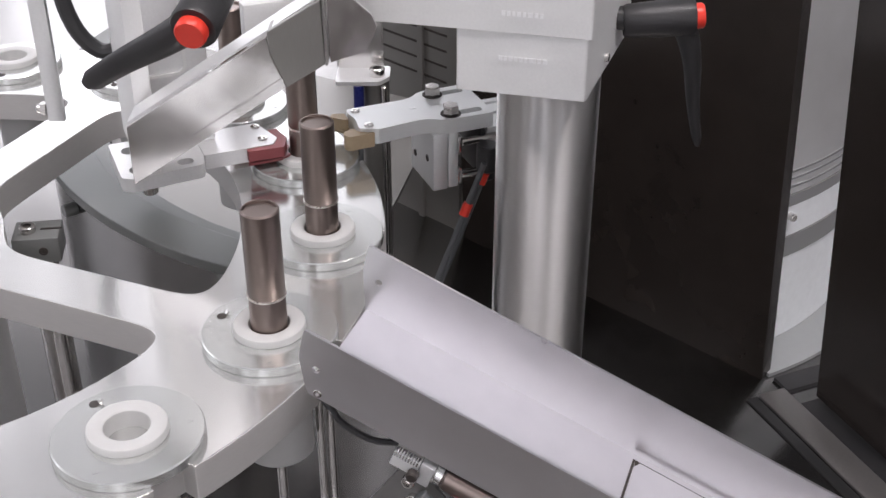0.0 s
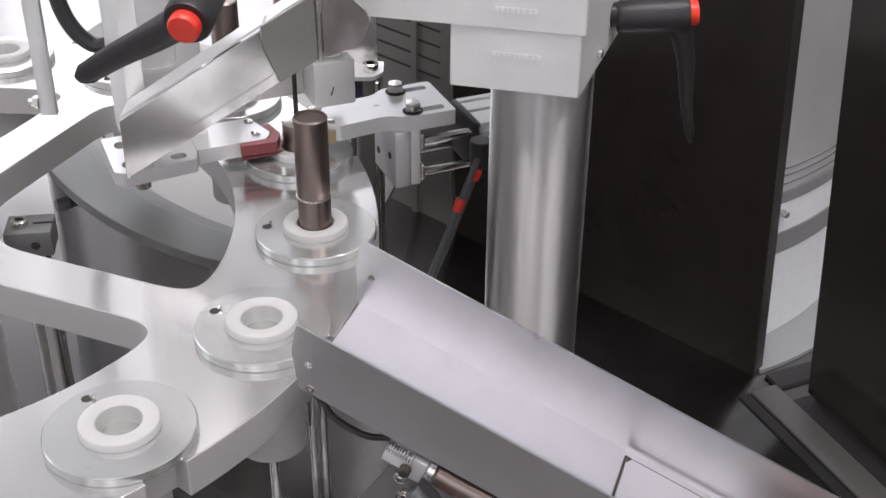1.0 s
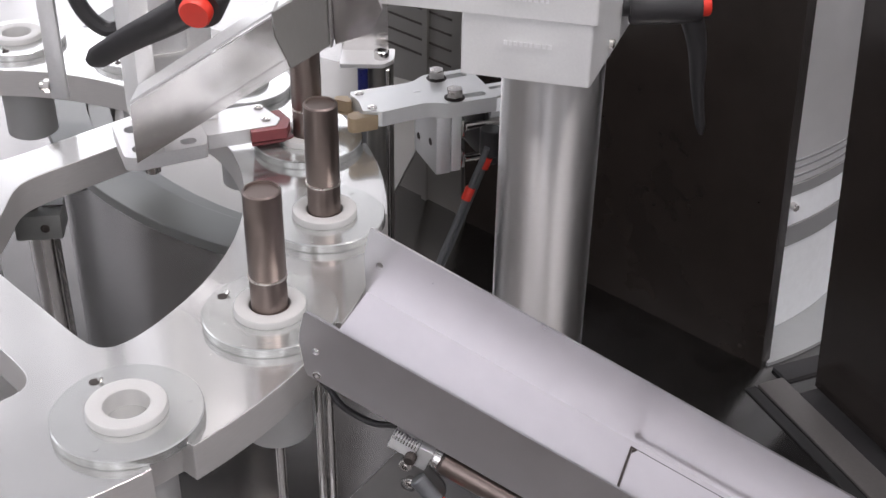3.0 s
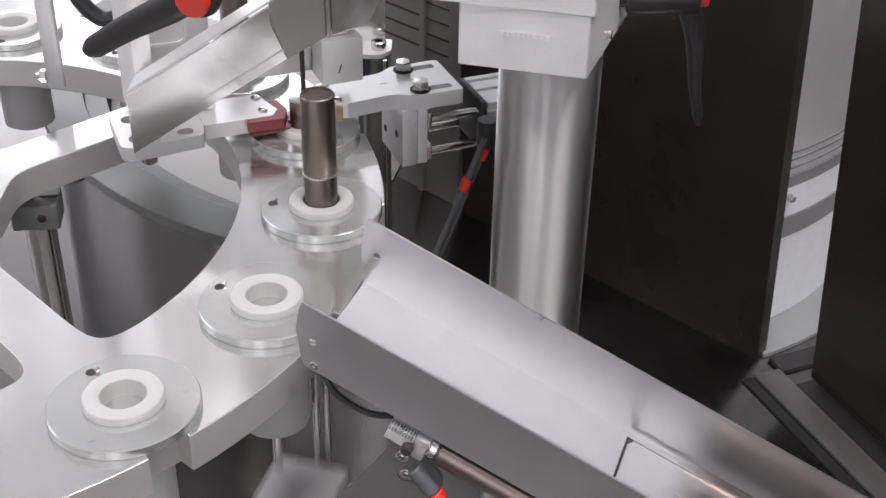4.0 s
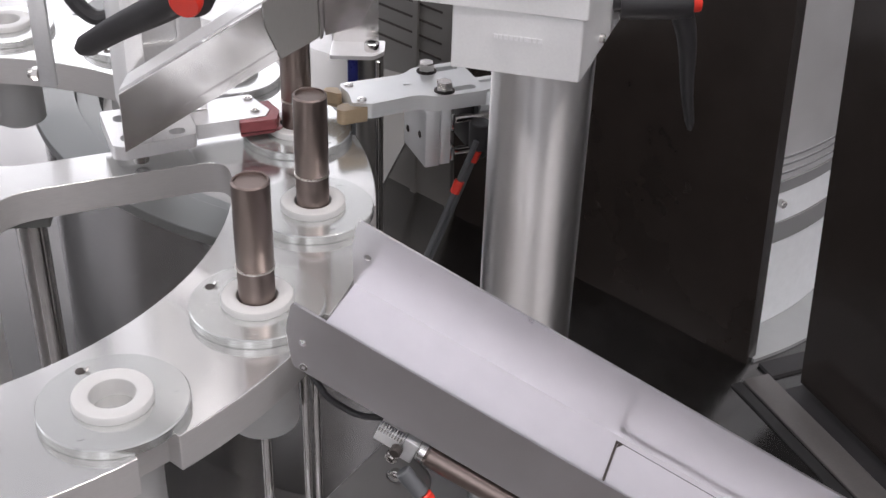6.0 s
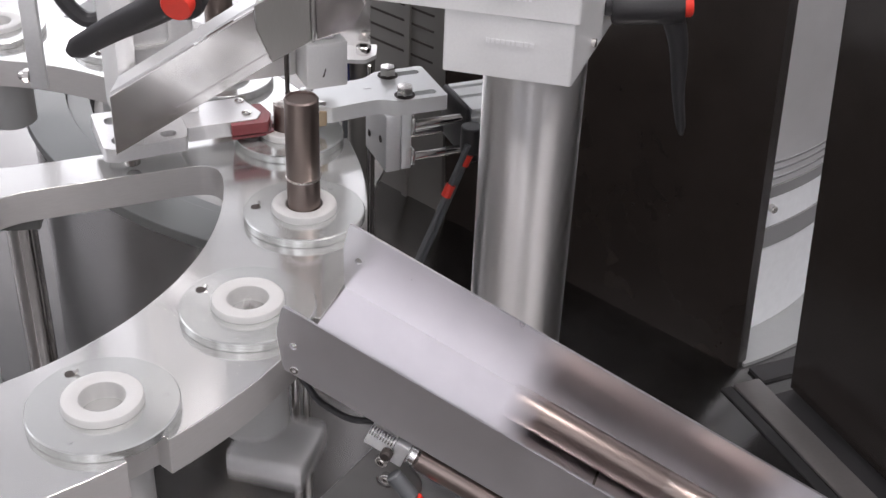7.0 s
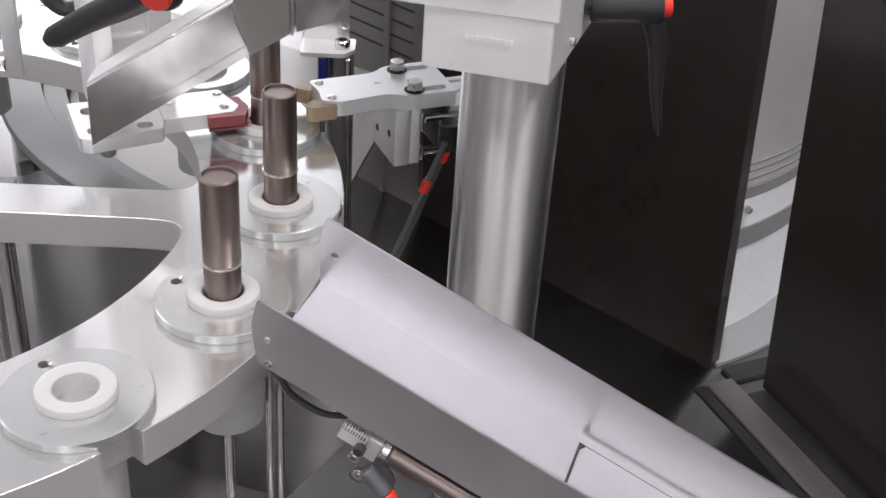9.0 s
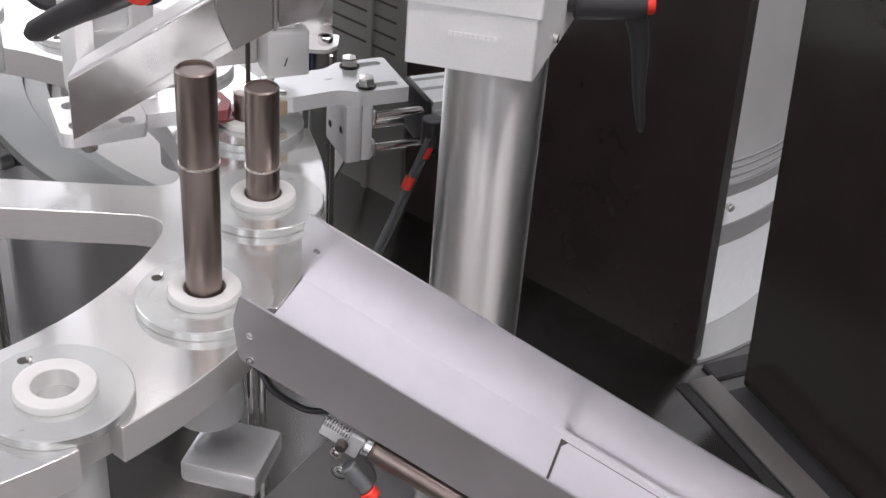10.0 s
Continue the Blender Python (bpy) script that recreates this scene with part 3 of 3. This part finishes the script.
for y in (0.0185, -0.0078):
    hexa = part("hex_bolt", lathe(shape(), [(0.0042, 0.0265), (0.0046, 0.0269), (0.0046, 0.0308), (0.0041, 0.0315), (0.001, 0.0316)], 6, pose(0.0620, y, 0, 0, 0, 12)), STEEL, grip, "hexagon head bolt", smooth=20)
    # thin dark ring added around the foot of the bolt head
    part("washer", lathe(shape(), [(0.0056, 0.0261), (0.0056, 0.0264), (0.003, 0.0264)], 28, pose(0.0620, y, 0)), BORE, hexa, "thin dark ring added under the bolt head")
part("slide_block", box(shape(), 0.0498, 0.0585, -0.0128, 0.0205, -0.0165, 0.0173, None, 0.0008), ALU, grip, "milled aluminium slide block")
part("end_plate", box(shape(), 0.0587, 0.0645, -0.0128, 0.0205, -0.0160, 0.0170, None, 0.0006), ALU_ARM, grip)
for z0, z1 in ((0.004, 0.0135), (-0.0150, -0.0055)):
    part("rod_boss", box(shape(), 0.0647, 0.0672, -0.0122, 0.0195, z0, z1, None, 0.0006), ALU_POL, grip, "bright rod boss")
for y in (-0.0045, 0.0135):
    part("face_screw", screw(shape(), (0.0497, y, -0.001 - 0.28 * y), 0.0021, 0.0003, (-1, 0, 0)), BORE, grip)
for y, z in ((-0.0100, 0.0090), (-0.0100, -0.0105), (0.0160, 0.0090), (0.0160, -0.0105)):
    part("guide_rod", rod(shape(), (0.0672, y, z), (0.125, y, z), 0.0023), STEEL, grip, "polished guide rod")

cyl = thing("gripper_cylinder", GRIP, "aluminium pneumatic cylinder body behind the column", "cylinder")
SECTION = [(-0.0142, -0.015), (0.0205, -0.015), (0.0205, 0.0148), (0.0165, 0.0148), (0.0165, 0.0128), (0.0135, 0.0128), (0.0135, 0.0148), (0.0040, 0.0148), (0.0040, 0.0128), (0.0010, 0.0128), (0.0010, 0.0148), (-0.0142, 0.0148),
           (-0.0142, 0.0120), (-0.0128, 0.0120), (-0.0128, 0.0095), (-0.0142, 0.0095), (-0.0142, 0.0015), (-0.0128, 0.0015), (-0.0128, -0.0010), (-0.0142, -0.0010)]
part("barrel", slab(shape(), [SECTION], 0.0990, 0.158, Matrix(((0, 0, 1, 0), (1, 0, 0, 0), (0, 1, 0, 0), (0, 0, 0, 1)))), ALU_ARM, cyl, "pale grooved extruded barrel", 0.0003)
part("front_cap", box(shape(), 0.0945, 0.0988, -0.0150, 0.0205, -0.0145, 0.0160, None, 0.003), BLACK, cyl, "black front cap")
part("bracket", box(shape(), 0.108, 0.122, -0.0400, -0.0145, -0.010, 0.010, None, 0.001), ALU, cyl)
for k, off in enumerate((0.0, 0.003)):
    lead = thing("sensor_cable", pose(0, 0, 0), "grey sensor cable with a red tag below the gripper", "cable", "sensor cables")
    x, y = 0.018 + off, 0.594 + off
    part("sheath", hose(shape(), [(x + 0.004, y, 0.004), (x, y, -0.008), (x - 0.009, y - 0.004, -0.032), (x - 0.020, y - 0.010, -0.060), (x - 0.034, y - 0.012, -0.097), (x - 0.05, y, -0.16), (x - 0.05, y, DK + 0.003)], 0.0017), CABLE, lead)
    part("tag", hose(shape(), [(x + 0.0016, y, -0.003), (x + 0.0004, y, -0.0065), (x - 0.0008, y - 0.0004, -0.0095)] if k else [(x - 0.0040, y - 0.0016, -0.0195), (x - 0.0054, y - 0.0023, -0.0225), (x - 0.0068, y - 0.003, -0.0262)], 0.0028), RED, lead, "red cable tag")
part_cable = thing("cable_connector", pose(0.024, 0.601, 0), "black cable connector under the gripper", "connector")
part("plug", rod(shape(), (0, 0, -0.003), (0, 0, 0.012), 0.006), BLACK, part_cable)
part("collar", rod(shape(), (0, 0, -0.008), (0, 0, -0.0032), 0.0045), BLACK, part_cable)

# ---- fixed counter arm inside the circle ----
rest = thing("support_arm", GRIP, "aluminium support arm with a maroon jaw", "support arm")
base = rounded([(-0.097, -0.0125), (-0.092, -0.0160), (-0.056, -0.0130), (-0.054, -0.004), (-0.054, 0.027), (-0.097, 0.027)], 0.002)
ovals = [rounded([(-0.092, y - 0.004), (-0.082, y - 0.004), (-0.082, y + 0.004), (-0.092, y + 0.004)], 0.0038) for y in (-0.0065, 0.016)]
ovals.append(rounded([(-0.068, -0.0100), (-0.060, -0.0100), (-0.060, -0.0035), (-0.068, -0.0035)], 0.0034))
part("base_plate", slab(shape(), [base] + ovals, 0.0155, 0.023), ALU, rest, "", 0.0006)
part("arm_bar", slab(shape(), [rounded([(-0.0538, -0.004), (-0.018, -0.0045), (-0.014, 0.002), (-0.020, 0.023), (-0.0538, 0.023)], 0.001)], 0.015, 0.023), ALU, rest, "", 0.0005)
part("jaw", slab(shape(), [rounded([(-0.032, -0.006), (-0.012, -0.0062), (-0.0085, -0.004), (-0.0093, 0.0), (-0.0068, 0.006), (-0.010, 0.016), (-0.024, 0.020)], 0.0015)], 0.0135, 0.0149), MAROON, rest, "maroon polymer jaw")
part("jaw_front", slab(shape(), [rounded([(-0.0135, -0.0092), (-0.0093, 0.0), (-0.0115, 0.013), (-0.0165, 0.013), (-0.0137, 0.0022), (-0.0177, -0.0047), (-0.032, -0.0047), (-0.032, -0.0082)], 0.0008)], 0.0170, 0.0227), MAROON, rest)
for x, y in ((-0.0215, 0.018), (-0.0215, 0.003)):
    part("screw", lathe(shape(), [(0.0026, 0.0231), (0.0024, 0.0238), (0.0013, 0.0239), (0.0011, 0.0234)], 18, pose(x, y, 0)), STEEL, rest)
part("hanging_screw", rod(shape(), (-0.083, -0.0065, 0.009), (-0.083, -0.0065, 0.0153), 0.004), STEEL, rest)

# ---- upright plate, inclined trough and lever above the dial ----
upright = thing("upright_plate", GRIP, "milled aluminium upright plate with a recess", "mounting plate")
part("plate", box(shape(), -0.0865, -0.0775, -0.0155, 0.040, 0.0232, 0.26, None, 0.0008), ALU_CAST, upright)
part("web", box(shape(), -0.0773, -0.044, 0.012, 0.020, 0.0232, 0.26, None, 0.0008), ALU, upright)
rib = [rounded([(-0.078, 0.062), (-0.055, 0.062), (-0.055, 0.16), (-0.078, 0.16)], 0.005), rounded([(-0.0765, 0.0635), (-0.0565, 0.0635), (-0.0565, 0.1585), (-0.0765, 0.1585)], 0.004)]
part("recess_rim", slab(shape(), rib, -0.0118, -0.0108, pose(0, 0, 0, 90)), ALU_CAST, upright)

trough = thing("feed_trough", pose(-0.1465, 0.523, 0.048), "polished aluminium inclined feed trough above the dial", "trough")
SL = math.tan(radians(33.5))


def strip(x0, x1, lo, hi, y0, y1):
    """A sheet rising along x, cut off upright at its ends."""
    return slab(shape(), [[(x0, x0 * SL + lo), (x1, x1 * SL + lo), (x1, x1 * SL + hi), (x0, x0 * SL + hi)]], -y1, -y0, pose(0, 0, 0, 90))


def cut_sheet(pts, y0, y1):
    """A flat upright sheet with the outline pts (x, z)."""
    return slab(shape(), [pts], -y1, -y0, pose(0, 0, 0, 90))


part("side_sheet", cut_sheet([(0.0, -0.0185), (0.0755, 0.0318), (0.0692, 0.0474), (0.0680, 0.0562), (0.0, 0.0118)], 0.0, 0.002), TROUGH, trough, "polished side sheet", 0.0004)
part("top_flange", strip(0.0, 0.0905, 0.0120, 0.0132, 0.0021, 0.020), ALU, trough)
part("bottom_fold", strip(0.030, 0.0745, -0.0135, -0.0125, -0.0012, -0.0002), TROUGH, trough)
part("end_block", cut_sheet([(0.0757, 0.0318), (0.0938, 0.0432), (0.0930, 0.0738), (0.0683, 0.0585), (0.0695, 0.0474)], -0.001, 0.012), DARKSTEEL, trough, "dark polished end block", 0.0006)
part("end_edge", cut_sheet([(0.0940, 0.0425), (0.0951, 0.0432), (0.0944, 0.095), (0.0932, 0.095)], -0.0015, 0.012), ALU_POL, trough)
part("gusset", cut_sheet([(0.0954, 0.041), (0.0947, 0.095), (0.1010, 0.0770), (0.1150, 0.0640), (0.1172, 0.0584), (0.1117, 0.0465)], 0.006, 0.008), TROUGH, trough, "triangular polished aluminium gusset", 0.0003)

b0, b1 = Vector((-0.0959, 0.448, 0.1353)), Vector((-0.0869, 0.494, 0.1473))
ax = (b0 - b1).normalized()
tip = (Vector((-0.1469, 0.4744, 0.1027)) - b0)
tip = (tip - ax * tip.dot(ax)).normalized()
lm = Matrix.Translation(b0 - ax * 0.0165) @ Matrix((tip, ax.cross(tip), ax)).transposed().to_4x4()
lever = clamp_lever(lm, 0.0656, "black plastic clamping lever with a red button on the feed trough", 0.001, 0.0075, 0.0060)
part("clamp_shaft", rod(shape(), (0, 0, -0.0222), (0, 0, -0.052), 0.0068), BLACK, lever)
part("spindle", rod(shape(), (0, 0, -0.0522), (0, 0, -0.085), 0.004), STEEL, lever)

# ---- insertion head over the fourth nest ----
head = thing("insertion_head", GRIP, "grey aluminium insertion head with a thin dark pin", "insertion head")
part("head_body", box(shape(), 0.012, 0.025, -0.002, 0.018, 0.0605, 0.175, None, 0.001), ALU_CAST, head)
part("head_jaw", box(shape(), 0.0088, 0.031, -0.006, 0.022, 0.0355, 0.0602, None, 0.001), ALU_CAST, head)
part("head_plate", box(shape(), -0.024, 0.0086, 0.0115, 0.0195, 0.037, 0.058, None, 0.001), ALU_CAST, head)
part("groove", box(shape(), 0.0165, 0.0175, -0.0027, -0.0021, 0.066, 0.11), BORE, head)
part("side_bar", box(shape(), 0.0252, 0.031, 0.002, 0.016, 0.0625, 0.140, None, 0.0008), ALU, head)
part("face_mark", slab(shape(), [[(0.0172, 0.0), (0.0180, 0.0), (0.0193, 0.0045), (0.0187, 0.0045)]], 0.0061, 0.0063, Matrix.Translation((0, 0, 0.042)) @ pose(0, 0, 0, 90)), BORE, head)

# ---- rods and bracket at the back ----
rear = thing("rear_bracket", pose(-0.052, 0.70, 0), "bent aluminium bracket with a cap screw", "bracket")
part("tongue", slab(shape(), [rounded([(-0.012, -0.014), (0.014, -0.014), (0.020, -0.006), (0.020, 0.010), (-0.012, 0.010)], 0.002)], 0.008, 0.0105), ALU, rear, "", 0.0004)
part("upright", slab(shape(), [rounded([(-0.012, 0.0106), (0.016, 0.0106), (0.016, 0.040), (0.010, 0.046), (-0.012, 0.046)], 0.002)], -0.0096, -0.007, pose(0, 0, 0, 90)), ALU_POL, rear, "", 0.0004)
part("cap_screw", screw(shape(), (0.0125, -0.004, 0.0106), 0.0046, 0.005), STEEL, rear)
rods = thing("rear_cylinder", pose(-0.041, 0.698, DK), "slim upright air cylinder with chrome rod", "cylinder")
part("barrel", rod(shape(), (0, 0, 0), (0, 0, 0.2695), 0.0085), DARKSTEEL, rods)
part("chrome_rod", rod(shape(), (0.0055, -0.011, 0), (0.0055, -0.011, 0.2695), 0.0018), STEEL, rods)
fit_ = thing("air_fitting", pose(-0.0505, 0.689, 0), "blue air fitting beside the cylinder", "fitting")
part("collet", rod(shape(), (0, 0, -0.008), (0, 0, 0.0078), 0.0032), BLUE, fit_)
part("stub", rod(shape(), (0, 0, -0.016), (0, 0, -0.0082), 0.0024), STEEL, fit_)
part("hose", hose(shape(), [(0, 0, -0.0162), (0, 0.002, -0.08), (0.004, 0.01, -0.16), (0.0, 0.012, DK + 0.002)], 0.0018), CABLE, fit_)

# ---- flat bar with a bolt over the far side of the dial ----
bar = thing("flat_bar", pose(-0.2105, 0.62, 0), "upright flat aluminium bar with a bolt", "bar")
part("strip", box(shape(), -0.0045, 0.0045, -0.002, 0.002, 0.017, 0.25, None, 0.0005), ALU, bar)
part("bolt", rod(shape(), (-0.0105, 0, 0.024), (-0.0046, 0, 0.024), 0.0026), STEEL, bar)
part("nut", lathe(shape(), [(0.0038, 0), (0.0038, 0.003)], 6, between((-0.0078, 0, 0.024), (-0.0048, 0, 0.024))), STEEL, bar)

line = thing("air_hose", pose(0, 0, 0), "thick black air hose behind the upright plate", "hose")
part("sheath", hose(shape(), [(-0.196, 0.60, 0.25), (-0.193, 0.60, 0.13), (-0.189, 0.60, 0.085), (-0.176, 0.60, 0.066), (-0.160, 0.60, 0.070), (-0.150, 0.60, 0.076)], 0.0042), BLACK, line)
part("coupling", rod(shape(), (-0.1495, 0.60, 0.0763), (-0.138, 0.60, 0.083), 0.0055), STEEL, line, "steel hose coupling")

# ---- air cylinder under the chute ----
air = thing("chute_cylinder", CHUTE, "slim chrome air cylinder under the chute with clevis and sensor", "cylinder")
v0, w0 = -0.026, -0.0078
part("barrel", rod(shape(), (0.0628, v0, w0), (0.24, v0, w0), 0.0052, 32), TUBE, air, "brown-tinted polished barrel")
part("front_cap", rod(shape(), (0.0588, v0, w0), (0.0626, v0, w0), 0.0049, 32), ALU_POL, air, "bright end cap")
part("clevis", box(shape(), 0.0525, 0.0586, v0 - 0.0045, v0 + 0.0045, w0 - 0.0062, w0 + 0.0045, None, 0.0006), ALU, air)
part("serrated_foot", box(shape(), 0.041, 0.0523, v0 - 0.005, v0 + 0.005, w0 - 0.0035, w0 + 0.004, None, 0.0005), ALU_CAST, air)
for k in range(9):
    part("tooth", box(shape(), 0.0413 + 0.0012 * k, 0.0419 + 0.0012 * k, v0 - 0.0056, v0 - 0.002, w0 + 0.0025, w0 + 0.0047), ALU_POL, air)
part("knuckle", rod(shape(), (0.0515, v0 - 0.0050, w0 - 0.001), (0.0515, v0 - 0.0090, w0 - 0.001), 0.0024), BORE, air)
part("pivot_screw", screw(shape(), (0.0512, v0 - 0.0052, w0 - 0.0052), 0.0027, 0.003, (0, -1, 0)), STEEL, air)
part("lug", slab(shape(), [rounded([(0.034, -0.070), (0.078, -0.070), (0.070, -0.020), (0.0565, -0.0135), (0.046, -0.0145)], 0.005), circle(0.056, -0.030, 0.0035)], 0.0, 0.0012, Matrix.Translation((0, v0 + 0.0015, 0)) @ pose(0, 0, 0, 90)), LUG, air, "thin rounded lug plate")
part("lug_screw", screw(shape(), (0.056, v0 + 0.0002, -0.0265), 0.0024, 0.0025, (0, -1, 0)), STEEL, air)
sens = thing("sensor_lead", CHUTE, "dark sensor lead with a red tag under the chute", "cable")
part("plug", rod(shape(), (0.0575, v0 - 0.006, -0.0175), (0.069, v0 - 0.006, -0.0235), 0.0034), CABLE, sens)
part("tag", rod(shape(), (0.0692, v0 - 0.006, -0.0236), (0.0728, v0 - 0.006, -0.0258), 0.0037), RED, sens, "red cable tag")
part("sheath", hose(shape(), [(0.0730, v0 - 0.006, -0.026), (0.080, v0 - 0.006, -0.031), (0.10, v0 - 0.004, -0.06), (0.11, v0, -0.13)], 0.0024), CABLE, sens)
loop = thing("black_hose", CHUTE, "thin black hose looping under the chute", "hose")
part("sheath", hose(shape(), [(0.004, v0 + 0.004, 0.0 - 0.006), (0.010, v0 + 0.002, -0.0065), (0.0165, v0, -0.0088), (0.024, v0, -0.0098), (0.033, v0, -0.0085), (0.043, v0 + 0.003, -0.0045)], 0.0014), BLACK, loop)
part("screw", screw(shape(), (0.0045, -CW / 2 - 0.0001, 0.0052), 0.0018, 0.0015, (0, -1, 0)), STEEL, chute)

# ---- tubes ----
RADIAL = -19.24


def lift_of(t):
    """Height of the lift above rest, pin and tube, at t."""
    for s in (0.0, 3.03, 6.10):
        u = t - s
        if 0.06 <= u <= 1.06:
            for (a, h0), (b, h1) in zip(LIFT, LIFT[1:]):
                if a <= u <= b:
                    return h0 + (h1 - h0) * (u - a) / (b - a)
    if t > 9.22:
        return float(np.interp(t, (9.22, 9.3, 9.5, 9.7, 10.0), (0, 0.008, 0.052, 0.0585, 0.060)))
    return 0.0


LIFT = [(0.06, 0.0), (0.16, 0.016), (0.25, 0.033), (0.38, 0.060), (0.5, 0.075), (0.58, 0.084), (0.66, 0.0885), (0.82, 0.0885), (0.9, 0.07), (1.06, 0.0)]
FALL = [  # seconds, tilt, foot: outward, up
    (0.44, 0, 0.0, 0.0105), (0.50, 6, 0.005, 0.0155), (0.55, 11, 0.003, 0.0203), (0.60, 25, 0.0, 0.026), (0.65, 42, 0.001, 0.0265), (0.70, 60, 0.002, 0.025), (0.74, 80, 0.006, 0.027)]
SLIDE = [(0.79, 0.075), (0.84, 0.108), (0.90, 0.146), (1.0, 0.245), (1.12, 0.37)]


def chute_pose(u):
    return CHUTE @ Matrix.Translation((u, 0.013, 0.0084)) @ pose(0, 0, 0, 0, 90, 0)


def tilt_pose(deg, out, up, yaw):
    r = Vector((math.cos(radians(yaw)), math.sin(radians(yaw)), 0))
    m = pose(0, 0, 0, 0, 0, yaw) @ pose(0, 0, 0, 0, deg, 0)
    foot = Vector((BX, BY, up)) + r * out
    return Matrix.Translation(foot) @ m @ Matrix.Translation((0, 0, TUBE_L / 2)) @ pose(0, 0, 0, 0, 0, 0)


def tube_rows(start, shot, stop, load=None):
    """Rows for a tube that sits at the angle start, and is discharged in the cycle that begins at shot."""
    rows = []
    for k in range(301):
        t = k / 30
        angle = start + turned(t) if load is None else None
        if load is not None:
            angle = 45 + (turned(t) - turned(max(load, 0)) if t > load else 0)
        m = seat(angle)
        u = t - shot
        if load is not None and t < load:
            m = Matrix.Translation((0, 0, 0.18 * min(1, (load - t) / 0.3))) @ m
        if abs(angle + 22.5) < 0.3 and u > 0.06:
            rise = max(0.0, lift_of(t) - 0.0157)
            if u < 0.44 or shot > 9:
                m = Matrix.Translation((0, 0, rise)) @ m
            elif u <= FALL[-1][0]:
                cols = list(zip(*FALL))
                d, o, h = (float(np.interp(u, cols[0], cols[j])) for j in (1, 2, 3))
                m = tilt_pose(d, o, h, -22.5 + 10 * min(1, (u - 0.44) / 0.15))
            elif u < SLIDE[0][0]:
                a, b = tilt_pose(FALL[-1][1], FALL[-1][2], FALL[-1][3], -12.5), chute_pose(SLIDE[0][1])
                m = a.lerp(b, (u - FALL[-1][0]) / (SLIDE[0][0] - FALL[-1][0]))
            else:
                m = chute_pose(min(stop, float(np.interp(u, [s[0] for s in SLIDE] + [1.4], [s[1] for s in SLIDE] + [0.52]))))
        elif u > 1:
            m = chute_pose(stop)
        rows.append((t, m))
    return rows


TUBES = [(-22.5, 0.0, 0.52, None), (0.0, 3.03, 0.40, None), (22.5, 6.10, 0.285, None), (45.0, 9.16, 0.28, None), (45.0, 99.0, 0.2, 4.0), (45.0, 99.0, 0.2, 7.0)]
tubes = [make_tube() for _ in TUBES]
for ob, (start, *_rest) in zip(tubes, TUBES):
    ob.matrix_basis = seat(start)


def cycle(t, keys):
    """The value at t of a movement that repeats with every index."""
    rows = [(s + a, v) for s in (-3.03, 0.0, 3.06, 6.06, 9.1) for a, v in keys]
    return float(np.interp(t, [r[0] for r in rows], [r[1] for r in rows]))


def motions():
    times = [k / 30 for k in range(301)]
    walk(dial, [(t, pose(CX, CY, 0, 0, 0, turned(t))) for t in times])
    walk(lift, [(t, pose(BX, BY, lift_of(t))) for t in times])
    opened = [(t, cycle(t, [(0.24, 0.0163), (0.36, 0), (1.42, 0), (1.56, 0.0163)])) for t in times]
    walk(grip, [(t, GRIP @ Matrix.Translation((c, -0.26 * c, 0))) for t, c in opened])
    walk(head, [(t, GRIP @ Matrix.Translation((0, 0, cycle(t, [(0.0, 0.035), (0.62, 0.03), (0.82, 0.0), (1.14, 0), (1.3, 0.025), (1.75, 0.035), (1.95, 0.14), (2.8, 0.14)])))) for t in times])
    for ob, (start, shot, stop, load) in zip(tubes, TUBES):
        walk(ob, tube_rows(start, shot, stop, load))
        cap = next(o for o in ob.children if o.name.startswith("upper_sleeve"))
        rows = []
        for t in times:
            angle = start + turned(t) if load is None else 45 + (turned(t) - turned(load) if t > load else 0)
            up = cycle(t, [(0.6, 0.0), (0.8, 0.034), (1.16, 0.034), (1.36, 0.0)]) if abs(angle - 22.5) < 0.3 else 0.0
            rows.append((t, pose(0, 0, up)))
        walk(cap, rows)


motions()
